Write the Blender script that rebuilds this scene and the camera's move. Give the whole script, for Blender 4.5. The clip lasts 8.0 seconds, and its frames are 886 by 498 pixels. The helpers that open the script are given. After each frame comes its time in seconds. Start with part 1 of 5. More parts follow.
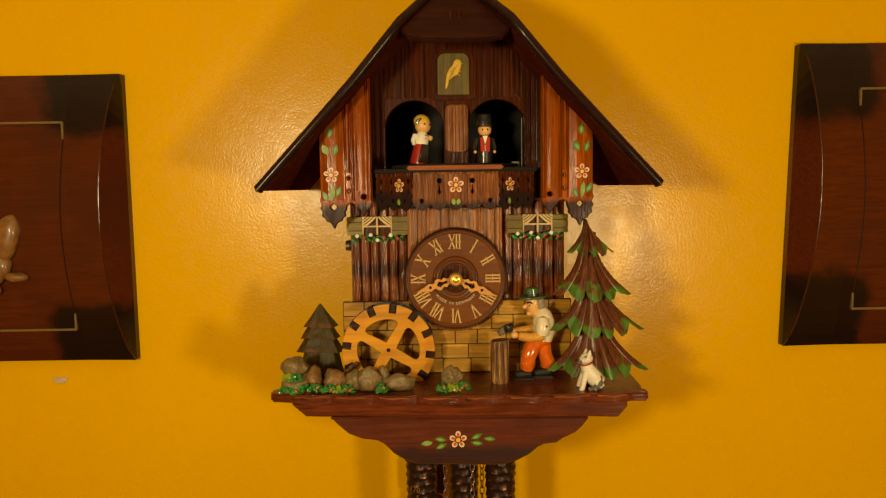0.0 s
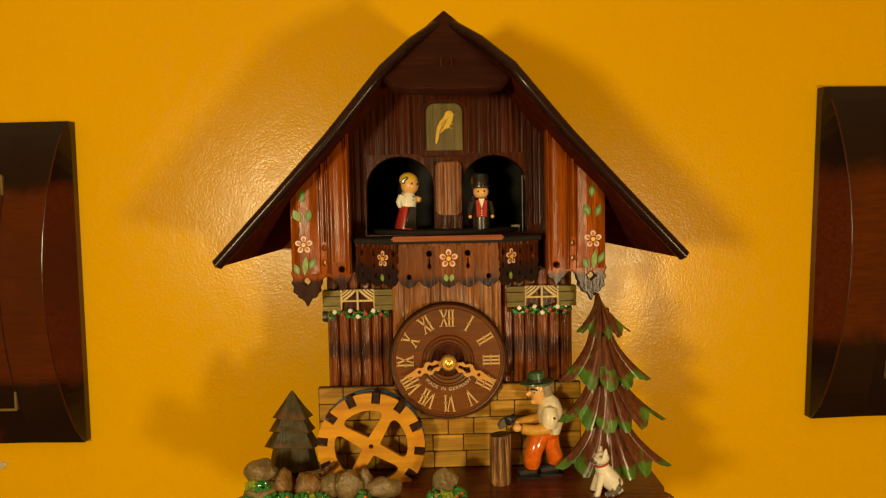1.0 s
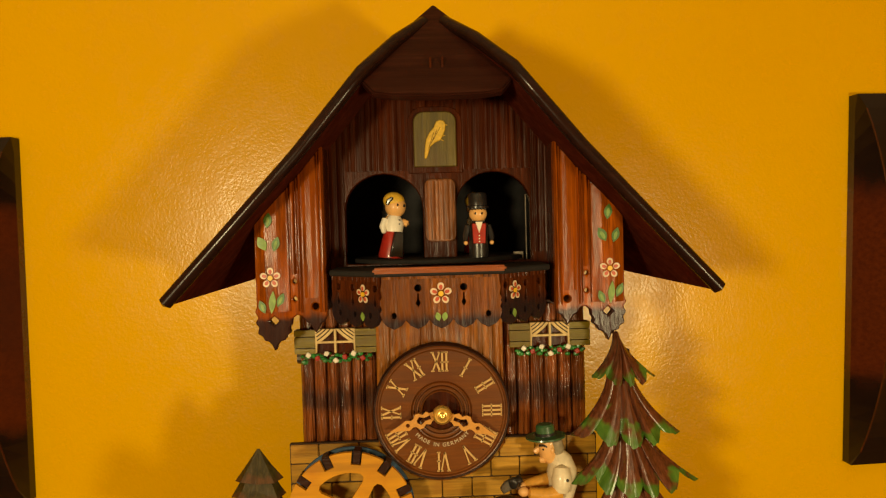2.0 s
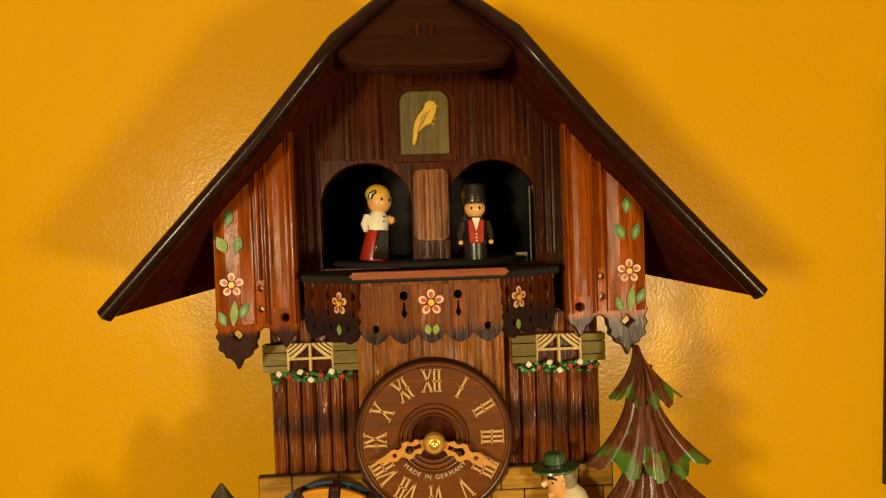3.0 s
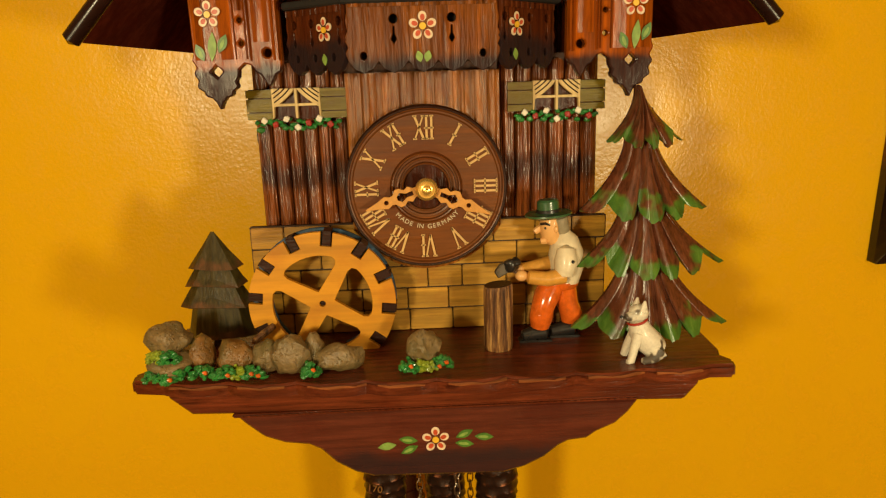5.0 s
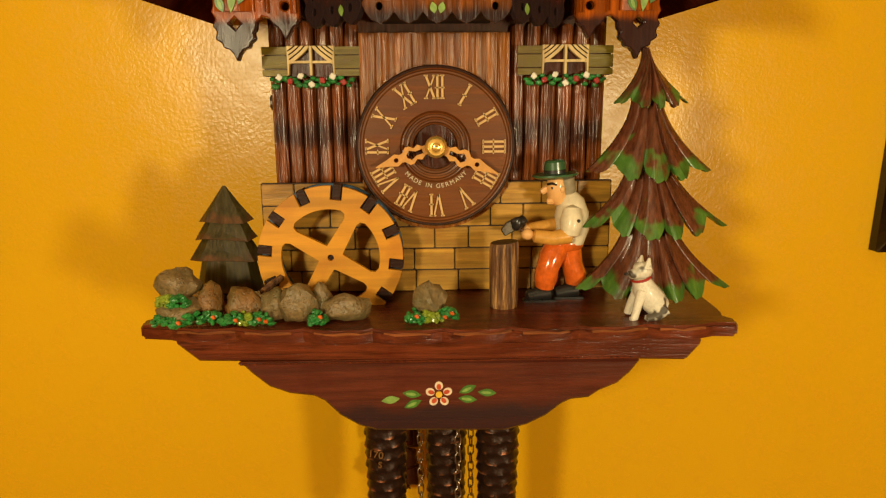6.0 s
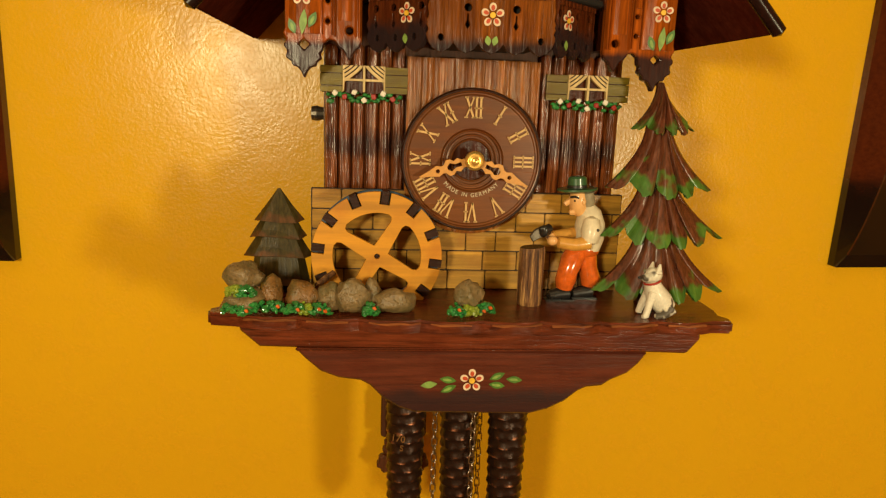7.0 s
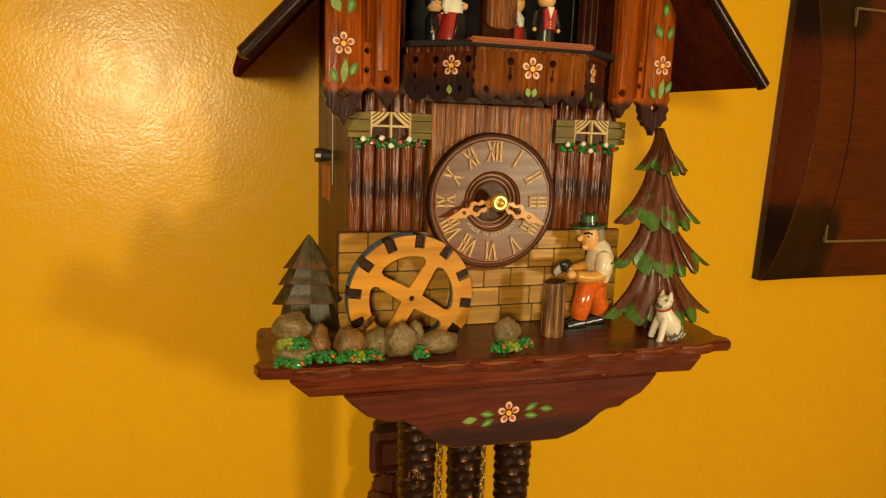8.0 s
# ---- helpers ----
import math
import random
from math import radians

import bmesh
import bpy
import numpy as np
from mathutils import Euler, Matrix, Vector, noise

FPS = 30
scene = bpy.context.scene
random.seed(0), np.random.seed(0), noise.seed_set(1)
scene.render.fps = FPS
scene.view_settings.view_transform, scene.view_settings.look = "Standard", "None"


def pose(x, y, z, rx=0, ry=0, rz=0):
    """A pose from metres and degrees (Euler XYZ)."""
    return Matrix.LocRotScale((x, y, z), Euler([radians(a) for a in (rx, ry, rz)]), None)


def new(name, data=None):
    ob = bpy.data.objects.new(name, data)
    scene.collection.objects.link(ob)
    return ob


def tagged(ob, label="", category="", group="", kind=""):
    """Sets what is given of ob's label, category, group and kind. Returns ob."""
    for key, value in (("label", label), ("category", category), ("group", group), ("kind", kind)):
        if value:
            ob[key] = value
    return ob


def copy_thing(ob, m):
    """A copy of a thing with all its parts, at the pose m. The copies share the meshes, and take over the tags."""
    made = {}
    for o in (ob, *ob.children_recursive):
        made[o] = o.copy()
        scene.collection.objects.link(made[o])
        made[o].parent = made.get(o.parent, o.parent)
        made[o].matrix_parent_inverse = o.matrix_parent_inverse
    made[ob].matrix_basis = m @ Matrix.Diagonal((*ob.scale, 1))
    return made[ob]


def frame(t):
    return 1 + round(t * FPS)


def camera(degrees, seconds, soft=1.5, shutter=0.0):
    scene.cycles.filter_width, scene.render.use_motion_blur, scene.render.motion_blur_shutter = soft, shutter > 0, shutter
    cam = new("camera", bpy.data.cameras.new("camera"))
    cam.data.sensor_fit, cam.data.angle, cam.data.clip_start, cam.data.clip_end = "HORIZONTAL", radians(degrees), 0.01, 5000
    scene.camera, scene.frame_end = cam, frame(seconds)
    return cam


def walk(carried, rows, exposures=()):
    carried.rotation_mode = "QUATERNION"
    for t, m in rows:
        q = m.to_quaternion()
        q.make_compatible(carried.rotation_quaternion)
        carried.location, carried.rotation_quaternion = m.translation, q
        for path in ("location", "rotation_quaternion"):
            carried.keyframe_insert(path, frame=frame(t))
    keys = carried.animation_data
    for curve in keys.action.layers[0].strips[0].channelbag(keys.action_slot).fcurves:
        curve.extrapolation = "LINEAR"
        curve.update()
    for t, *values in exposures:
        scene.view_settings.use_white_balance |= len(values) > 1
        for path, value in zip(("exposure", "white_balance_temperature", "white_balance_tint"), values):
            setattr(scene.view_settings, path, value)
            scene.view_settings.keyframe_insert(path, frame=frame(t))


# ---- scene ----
cam = camera(65.6, 8.0, soft=1.25)
METRES, EYE, TILT, LEAN, TURN = 0.58, 1.686, 0.0, 0.0, 0.0
ROWS = [
    (0.0, 0.0, 0.0, 0.0, -0.08, -5.18, 0.89),
    (0.5, -0.0163, 0.101, 0.0266, -0.4, -5.37, 0.35),
    (1.0, -0.0041, 0.1581, 0.0713, -1.22, -3.5, 1.15),
    (1.5, -0.0025, 0.2258, 0.0776, -1.67, -2.31, 1.44),
    (3.0, 0.0144, 0.4226, 0.0711, -1.82, -1.63, 1.91),
    (3.5, 0.0149, 0.4469, 0.0375, -1.95, -4.09, 2.02),
    (4.0, 0.0145, 0.461, 0.0159, -2.17, -10.02, 2.01),
    (4.5, 0.0115, 0.4531, -0.0069, -2.33, -13.54, 1.93),
    (5.0, 0.0118, 0.4367, -0.0378, -2.39, -14.44, 1.74),
    (6.5, -0.0159, 0.3725, -0.1118, -2.63, -12.1, -1.02),
    (7.0, -0.1012, 0.3279, -0.0892, -5.64, -12.02, -2.14),
    (7.5, -0.2229, 0.3364, -0.0765, -11.16, -11.53, -2.11),
    (8.0, -0.313, 0.35, -0.0627, -17.75, -10.23, -2.04),
]
EXPOSURES = [(0.0, -0.16, 6950, 10), (1.5, -0.16, 6950, 10), (3.0, 0.03, 6550, 10), (5.0, 0.06, 6350, 10), (6.5, 0.11, 6050, 10), (8.0, 0.0, 6050, 10)]
walk(cam, [(t, pose(-0.011, -0.78, EYE, TILT, LEAN, TURN) @ pose(METRES * x, METRES * y, METRES * z, 90 + pitch, roll, yaw)) for t, x, y, z, yaw, pitch, roll in ROWS], EXPOSURES)

WALL = 0.075      # face of the yellow wall
CX = 0.003        # the clock's middle
SHELF = 1.497     # top of the clock's shelf

# ---- light: two warm lamps of the room, behind the camera, and a dim room ----
world = bpy.data.worlds.new("world")
scene.world = world
world.use_nodes = True
world.node_tree.nodes["Background"].inputs[0].default_value = (1.0, 0.76, 0.36, 1)
world.node_tree.nodes["Background"].inputs[1].default_value = 0.10


def room_lamp(name, at, watts, radius):
    data = bpy.data.lights.new(name, "POINT")
    data.energy, data.shadow_soft_size, data.color = watts, radius, (1.0, 0.83, 0.46)
    new(name, data).location = at


room_lamp("lamp_right", (0.45, -1.0, 1.55), 17.6, 0.05)
room_lamp("lamp_left", (-0.38, -1.0, 1.71), 23.4, 0.05)


# ---- materials ----
class Nodes:
    """A small node graph under one principled shader."""

    def __init__(self, name):
        self.mat = bpy.data.materials.new(name)
        self.mat.use_nodes = True
        self.tree = self.mat.node_tree
        self.bsdf = self.tree.nodes["Principled BSDF"]
        self.coords = self.tree.nodes.new("ShaderNodeTexCoord").outputs["Object"]

    def add(self, kind, **inputs):
        n = self.tree.nodes.new(kind)
        for key, value in inputs.items():
            self.put(n.inputs[key], value)
        return n

    def put(self, socket, value):
        if isinstance(value, bpy.types.NodeSocket):
            self.tree.links.new(value, socket)
        else:
            socket.default_value = value

    def stretched(self, sx, sy, sz):
        n = self.add("ShaderNodeMapping", Vector=self.coords, Scale=(sx, sy, sz))
        info = self.add("ShaderNodeObjectInfo")
        shift = self.add("ShaderNodeVectorMath", Vector=n.outputs[0])
        comb = self.add("ShaderNodeCombineXYZ", X=info.outputs["Random"], Y=info.outputs["Random"], Z=info.outputs["Random"])
        scaled = self.add("ShaderNodeVectorMath", Vector=comb.outputs[0])
        scaled.operation = "SCALE"
        scaled.inputs["Scale"].default_value = 17.0
        self.put(shift.inputs[1], scaled.outputs[0])
        return shift.outputs[0]

    def noise(self, vector, scale, detail=4.0, rough=0.6):
        return self.add("ShaderNodeTexNoise", Vector=vector, Scale=scale, Detail=detail, Roughness=rough).outputs["Fac"]

    def ramp(self, fac, *stops):
        n = self.add("ShaderNodeValToRGB", Fac=fac)
        e = n.color_ramp.elements
        while len(e) < len(stops):
            e.new(0.5)
        for el, (at, col) in zip(e, stops):
            el.position, el.color = at, (*col, 1)
        return n.outputs["Color"]

    def mix(self, fac, a, b, blend="MIX"):
        n = self.tree.nodes.new("ShaderNodeMix")
        n.data_type, n.blend_type = "RGBA", blend
        self.put(n.inputs["Factor"], fac)
        self.put(n.inputs[6], (*a, 1) if isinstance(a, tuple) else a)
        self.put(n.inputs[7], (*b, 1) if isinstance(b, tuple) else b)
        return n.outputs[2]

    def span(self, value, a, b, c=0.0, d=1.0):
        n = self.add("ShaderNodeMapRange", Value=value)
        for i, v in zip((1, 2, 3, 4), (a, b, c, d)):
            n.inputs[i].default_value = v
        n.interpolation_type = "SMOOTHSTEP"
        return n.outputs[0]

    def bump(self, height, strength, distance=0.001):
        n = self.add("ShaderNodeBump", Height=height, Strength=strength, Distance=distance)
        self.put(self.bsdf.inputs["Normal"], n.outputs[0])

    def done(self, color, rough=0.5, metal=0.0, coat=0.0, gloss=0.4):
        self.put(self.bsdf.inputs["Base Color"], (*color, 1) if isinstance(color, tuple) else color)
        self.put(self.bsdf.inputs["Roughness"], rough)
        self.put(self.bsdf.inputs["Metallic"], metal)
        self.put(self.bsdf.inputs["Coat Weight"], coat)
        self.put(self.bsdf.inputs["Specular IOR Level"], gloss)
        self.bsdf.inputs["Coat Roughness"].default_value = 0.12
        return self.mat


def scaled(c, k):
    return tuple(min(1.0, v * k) for v in c)


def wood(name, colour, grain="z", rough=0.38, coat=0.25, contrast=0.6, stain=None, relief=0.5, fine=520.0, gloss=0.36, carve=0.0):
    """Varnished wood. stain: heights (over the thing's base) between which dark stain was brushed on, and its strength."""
    n = Nodes(name)
    k = {"x": (0.06, 1, 1), "y": (1, 0.06, 1), "z": (1, 1, 0.06)}[grain]
    v = n.stretched(*k)
    lines = n.noise(v, fine, 6.0, 0.7)
    broad = n.noise(v, 90.0, 3.0, 0.6)
    blot = n.noise(n.coords, 38.0, 4.0, 0.6)
    base = n.ramp(lines, (0.3, scaled(colour, 1 - contrast)), (0.5, colour), (0.72, scaled(colour, 1 + contrast)))
    base = n.mix(n.span(broad, 0.35, 0.68, 0.0, 0.75), base, scaled(colour, 0.55))
    base = n.mix(n.span(blot, 0.45, 0.75, 0.0, 0.45), base, (colour[0] * 0.6, colour[1] * 0.35, colour[2] * 0.3))
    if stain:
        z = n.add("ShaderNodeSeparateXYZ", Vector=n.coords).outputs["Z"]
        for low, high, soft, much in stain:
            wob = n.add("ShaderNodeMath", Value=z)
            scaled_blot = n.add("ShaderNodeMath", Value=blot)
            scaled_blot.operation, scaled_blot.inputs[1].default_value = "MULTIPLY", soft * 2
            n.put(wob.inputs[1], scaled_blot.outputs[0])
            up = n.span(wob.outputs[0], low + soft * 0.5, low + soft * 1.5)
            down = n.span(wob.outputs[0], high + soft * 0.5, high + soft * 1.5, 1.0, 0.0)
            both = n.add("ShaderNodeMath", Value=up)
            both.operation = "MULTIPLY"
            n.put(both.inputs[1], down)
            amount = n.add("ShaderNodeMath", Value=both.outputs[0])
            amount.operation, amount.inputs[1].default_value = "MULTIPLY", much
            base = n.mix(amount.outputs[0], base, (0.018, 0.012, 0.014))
    height = lines
    if carve:
        tool = n.noise(n.stretched(*[q if q == 1 else 0.14 for q in k]), 260.0, 2.0, 0.5)
        sum_ = n.add("ShaderNodeMath", Value=tool)
        sum_.operation, sum_.inputs[1].default_value = "MULTIPLY", carve
        both = n.add("ShaderNodeMath", Value=sum_.outputs[0])
        n.put(both.inputs[1], lines)
        height = both.outputs[0]
    n.bump(height, relief, 0.0009)
    return n.done(base, n.span(broad, 0.2, 0.8, rough - 0.06, rough + 0.08), 0.0, 0.0, gloss)


def paint(name, colour, rough=0.4, vary=0.25, scale=260.0, coat=0.0, metal=0.0, relief=0.25):
    """Brushed paint, lacquer or metal, with blotches and wear."""
    n = Nodes(name)
    a, b = n.noise(n.coords, scale, 5.0), n.noise(n.coords, scale * 0.22, 3.0)
    base = n.ramp(a, (0.25, scaled(colour, 1 - vary)), (0.75, scaled(colour, 1 + vary * 0.6)))
    base = n.mix(n.span(b, 0.45, 0.75, 0.0, vary), base, scaled(colour, 0.5))
    n.bump(a, relief, 0.0004)
    return n.done(base, n.span(b, 0.2, 0.8, rough - 0.06, rough + 0.1), metal, coat)


def wall_paint():
    n = Nodes("yellow_wall_paint")
    peel = n.noise(n.coords, 330.0, 3.0, 0.6)
    rollers = n.noise(n.coords, 60.0, 3.0, 0.5)
    cloud = n.noise(n.coords, 2.2, 4.0, 0.55)
    base = n.ramp(cloud, (0.3, (0.755, 0.405, 0.0)), (0.7, (0.80, 0.445, 0.001)))
    base = n.mix(n.span(rollers, 0.35, 0.75, 0.0, 0.12), base, (0.68, 0.32, 0.0))
    both = n.add("ShaderNodeMath", Value=peel)
    n.put(both.inputs[1], rollers)
    n.bump(both.outputs[0], 0.105, 0.003)
    return n.done(base, n.span(rollers, 0.3, 0.7, 0.22, 0.29), 0.0, 0.0, 0.36)


def plaque_wood(name):
    """Dark stained plaque, rubbed lighter in the middle and nearly black in its corners."""
    n = Nodes(name)
    grain = n.noise(n.stretched(0.08, 1, 1), 240.0, 5.0, 0.65)
    blot = n.noise(n.coords, 9.0, 4.0, 0.6)
    at = n.add("ShaderNodeSeparateXYZ", Vector=n.coords)
    soft = n.add("ShaderNodeMath", Value=n.noise(n.coords, 14.0, 3.0, 0.55))
    soft.operation, soft.inputs[1].default_value = "MULTIPLY", 0.07
    both = n.add("ShaderNodeMath")
    both.operation = "MULTIPLY"
    for k, (axis, near, far) in enumerate((("X", 0.105, 0.150), ("Z", 0.110, 0.160))):
        size = n.add("ShaderNodeMath", Value=at.outputs[axis])
        size.operation = "ABSOLUTE"
        wide = n.add("ShaderNodeMath", Value=size.outputs[0])
        n.put(wide.inputs[1], soft.outputs[0])
        n.put(both.inputs[k], n.span(wide.outputs[0], near, far))
    base = n.ramp(grain, (0.3, (0.062, 0.0125, 0.0036)), (0.7, (0.104, 0.0215, 0.0050)))
    base = n.mix(n.span(blot, 0.4, 0.7, 0.0, 0.6), base, (0.045, 0.0105, 0.0045))
    base = n.mix(n.span(both.outputs[0], 0.0, 0.8, 0.0, 0.95), base, (0.008, 0.005, 0.004))
    n.bump(grain, 0.07, 0.0006)
    return n.done(base, n.span(blot, 0.3, 0.7, 0.17, 0.27), 0.0, 0.0, 0.4)


def tipped(name, low, high, start, rough=0.42, gloss=0.3, spread=1.1):
    """Carved branches: brown above, brushed with paint towards the tips (by the second coordinate of the shape's own map)."""
    n = Nodes(name)
    uv = n.add("ShaderNodeSeparateXYZ", Vector=n.tree.nodes["Texture Coordinate"].outputs["UV"])
    brush = n.noise(n.stretched(1, 1, 0.25), 120.0, 4.0, 0.6)
    patch = n.noise(n.coords, 70.0, 2.0, 0.5)
    add = n.add("ShaderNodeMath", Value=uv.outputs["Y"])
    add.operation = "ADD"
    part_of = n.add("ShaderNodeMath", Value=patch)
    part_of.operation, part_of.inputs[1].default_value = "MULTIPLY", spread
    n.put(add.inputs[1], part_of.outputs[0])
    grain = n.noise(n.stretched(1, 1, 0.08), 420.0, 5.0)
    brown = n.ramp(grain, (0.3, scaled(low, 0.45)), (0.7, scaled(low, 1.5)))
    green = n.ramp(brush, (0.3, scaled(high, 0.45)), (0.55, high), (0.75, (high[0] * 2.0, high[1] * 1.5, high[2] * 1.7)))
    base = n.mix(n.span(add.outputs[0], start, start + 0.22), brown, green)
    # pale streaks paint gloss highlights into the colour of the carved flutes
    glint_streak = n.noise(n.stretched(1, 1, 0.12), 150.0, 3.0, 0.55)
    base = n.mix(n.span(glint_streak, 0.60, 0.74, 0.0, 0.22), base, (0.26, 0.19, 0.13))
    n.bump(grain, 0.35, 0.0007)
    return n.done(base, rough, 0.0, 0.0, gloss)


def rocky(name, colour):
    n = Nodes(name)
    a, b = n.noise(n.stretched(1, 1, 1), 300.0, 6.0, 0.7), n.noise(n.stretched(1, 1, 1), 70.0, 3.0)
    base = n.ramp(a, (0.3, scaled(colour, 0.5)), (0.55, colour), (0.75, scaled(colour, 1.35)))
    base = n.mix(n.span(b, 0.45, 0.7, 0.0, 0.7), base, (0.10, 0.085, 0.03))
    pit = n.noise(n.stretched(1, 1, 1), 620.0, 2.0, 0.5)
    base = n.mix(n.span(pit, 0.60, 0.78, 0.0, 0.4), base, scaled(colour, 0.45))
    rim = n.add("ShaderNodeMath", Value=a)
    rim.operation = "SUBTRACT"
    n.put(rim.inputs[1], n.span(pit, 0.55, 0.72))
    n.bump(rim.outputs[0], 0.6, 0.0013)
    return n.done(base, 0.34, 0.0, 0.0, 0.5)


def patched(name, colour, spots, cover):
    n = Nodes(name)
    a = n.noise(n.coords, 75.0, 2.0)
    fine = n.noise(n.coords, 500.0, 3.0)
    base = n.ramp(fine, (0.3, scaled(colour, 0.8)), (0.7, colour))
    base = n.mix(n.span(a, cover, cover + 0.06), base, spots)
    n.bump(fine, 0.5, 0.0006)
    return n.done(base, 0.4, 0.0, 0.2)


def cast(name):
    """Dark cast iron with copper-brown rubbed on the lips of the scales."""
    n = Nodes(name)
    uv = n.add("ShaderNodeSeparateXYZ", Vector=n.tree.nodes["Texture Coordinate"].outputs["UV"])
    a = n.noise(n.coords, 420.0, 5.0)
    rub = n.add("ShaderNodeMath", Value=uv.outputs["Y"])
    rub.operation = "MULTIPLY"
    n.put(rub.inputs[1], n.span(n.noise(n.coords, 150.0, 3.0), 0.3, 0.6))
    base = n.mix(n.span(rub.outputs[0], 0.35, 0.9), (0.030, 0.014, 0.009), (0.42, 0.15, 0.06))
    n.bump(a, 0.4, 0.0008)
    return n.done(base, 0.33, 0.5)


def bark(name):
    """Coarse upright splinters, dark in the furrows and golden on the ridges."""
    n = Nodes(name)
    a = n.noise(n.stretched(1, 1, 0.07), 330.0, 5.0, 0.7)
    b = n.noise(n.stretched(1, 1, 0.2), 900.0, 3.0, 0.6)
    base = n.ramp(a, (0.36, (0.030, 0.012, 0.005)), (0.50, (0.15, 0.062, 0.020)), (0.64, (0.46, 0.245, 0.075)))
    base = n.mix(n.span(b, 0.45, 0.7, 0.0, 0.5), base, (0.06, 0.025, 0.010))
    n.bump(a, 1.0, 0.0020)
    return n.done(base, 0.45, 0.0, 0.0, 0.35)


WALL_PAINT = wall_paint()
PLAIN_WHITE = paint("white_ceiling_paint", (0.75, 0.70, 0.60), 0.6, 0.08, 20.0)
FLOORBOARD = wood("floor_wood", (0.22, 0.11, 0.05), "x", fine=60.0)
ROOF = wood("roof_dark_walnut", (0.098, 0.0200, 0.0105), "x", 0.38, 0.0, 0.35, relief=0.12, fine=300.0, gloss=0.0)
VERGE = wood("roof_edge_varnish", (0.020, 0.0070, 0.0050), "x", 0.22, 0.0, 0.3, relief=0.1, fine=300.0, gloss=0.2)
BASE_WOOD = wood("shelf_mahogany", (0.120, 0.0250, 0.0085), "x", 0.20, 0.2, 0.8, relief=0.5, fine=300.0, gloss=0.3)
# lighter wood for the shelf edge: its wear and its highlight in one colour
WORN_GLINT = wood("worn_glint_mahogany", (0.240, 0.075, 0.0220), "x", 0.22, 0.0, 0.8, relief=0.3, fine=300.0, gloss=0.5)
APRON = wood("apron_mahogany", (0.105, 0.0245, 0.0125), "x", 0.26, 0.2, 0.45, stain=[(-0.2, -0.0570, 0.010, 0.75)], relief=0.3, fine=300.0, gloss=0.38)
CASE_WOOD = wood("case_brown", (0.095, 0.031, 0.011), "z", 0.42, 0.1, 0.5, gloss=0.25)
PANEL = wood("grooved_walnut", (0.270, 0.092, 0.0130), "z", 0.18, 0.2, 1.0, relief=0.8, fine=300.0, gloss=0.24, carve=2.6)
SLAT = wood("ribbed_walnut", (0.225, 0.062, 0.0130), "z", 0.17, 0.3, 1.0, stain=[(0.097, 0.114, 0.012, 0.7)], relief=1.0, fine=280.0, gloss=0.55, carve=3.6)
GABLE = wood("gable_red_brown", (0.060, 0.0122, 0.0030), "z", 0.24, 0.15, 0.7, relief=0.4, fine=330.0, gloss=0.14, carve=1.6)
HIP = wood("blackened_walnut", (0.040, 0.0115, 0.0068), "x", 0.34, 0.0, 0.45, relief=0.2, fine=300.0, gloss=0.05)
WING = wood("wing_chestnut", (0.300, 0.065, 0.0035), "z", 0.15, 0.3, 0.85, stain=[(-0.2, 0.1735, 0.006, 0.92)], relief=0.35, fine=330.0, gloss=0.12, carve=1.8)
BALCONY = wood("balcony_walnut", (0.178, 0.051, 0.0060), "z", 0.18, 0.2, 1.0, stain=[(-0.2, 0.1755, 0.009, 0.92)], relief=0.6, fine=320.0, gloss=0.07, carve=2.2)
# side boards: stain band, plus a darker base for their shade under the roof
BALCONY_SIDE = wood("balcony_side_stain_and_shade", (0.085, 0.020, 0.0050), "z", 0.20, 0.2, 0.9, stain=[(-0.2, 0.1850, 0.012, 0.93)], relief=0.5, gloss=0.10, carve=1.8)
# grooved walnut darkened for the shade that the post stands in
POST = wood("shaded_post_walnut", (0.210, 0.070, 0.0180), "z", 0.28, 0.2, 0.9, relief=0.5, gloss=0.2, carve=1.8)
SIDE_DOOR = wood("bare_orange_wood", (0.480, 0.150, 0.0150), "z", 0.45, 0.0, 0.3, gloss=0.3)
LEDGE = wood("ledge_red_wood", (0.36, 0.085, 0.014), "x", 0.26, 0.4, 0.6, gloss=0.25)
DIAL = wood("dial_brown", (0.172, 0.054, 0.0105), "x", 0.30, 0.1, 0.3, relief=0.15, gloss=0.36)
# near-black stands for the shade inside the stage and the balcony
INSIDE_SHADE = paint("inside_shade_black", (0.010, 0.008, 0.007), 0.8, 0.3)
DARK_TRIM = wood("dark_trim", (0.034, 0.012, 0.0065), "x", 0.34, 0.3, 0.4, gloss=0.14)
CREAM = paint("cream_relief", (0.66, 0.41, 0.15), 0.42, 0.22, 500.0)
LETTER = paint("pale_print", (0.62, 0.52, 0.36), 0.5, 0.1)
HAND = paint("golden_hand", (0.62, 0.29, 0.06), 0.4, 0.2, 400.0, 0.2)
BRASS = paint("polished_brass", (0.86, 0.56, 0.14), 0.27, 0.12, 300.0, 0.0, 0.75, 0.05)
STEEL = paint("chain_steel", (0.55, 0.46, 0.36), 0.3, 0.3, 600.0, 0.0, 1.0)
IRON = cast("cast_iron")
OLIVE = wood("olive_paint", (0.175, 0.128, 0.008), "x", 0.32, 0.2, 0.45, gloss=0.3)
DOOR_OLIVE = wood("olive_door_paint", (0.125, 0.088, 0.011), "z", 0.42, 0.15, 0.5)
BIRD = paint("yellow_bird_paint", (0.72, 0.44, 0.05), 0.42, 0.3, 420.0)
CURTAIN = wood("cream_curtain", (0.72, 0.52, 0.22), "z", 0.45, 0.1, 0.15)
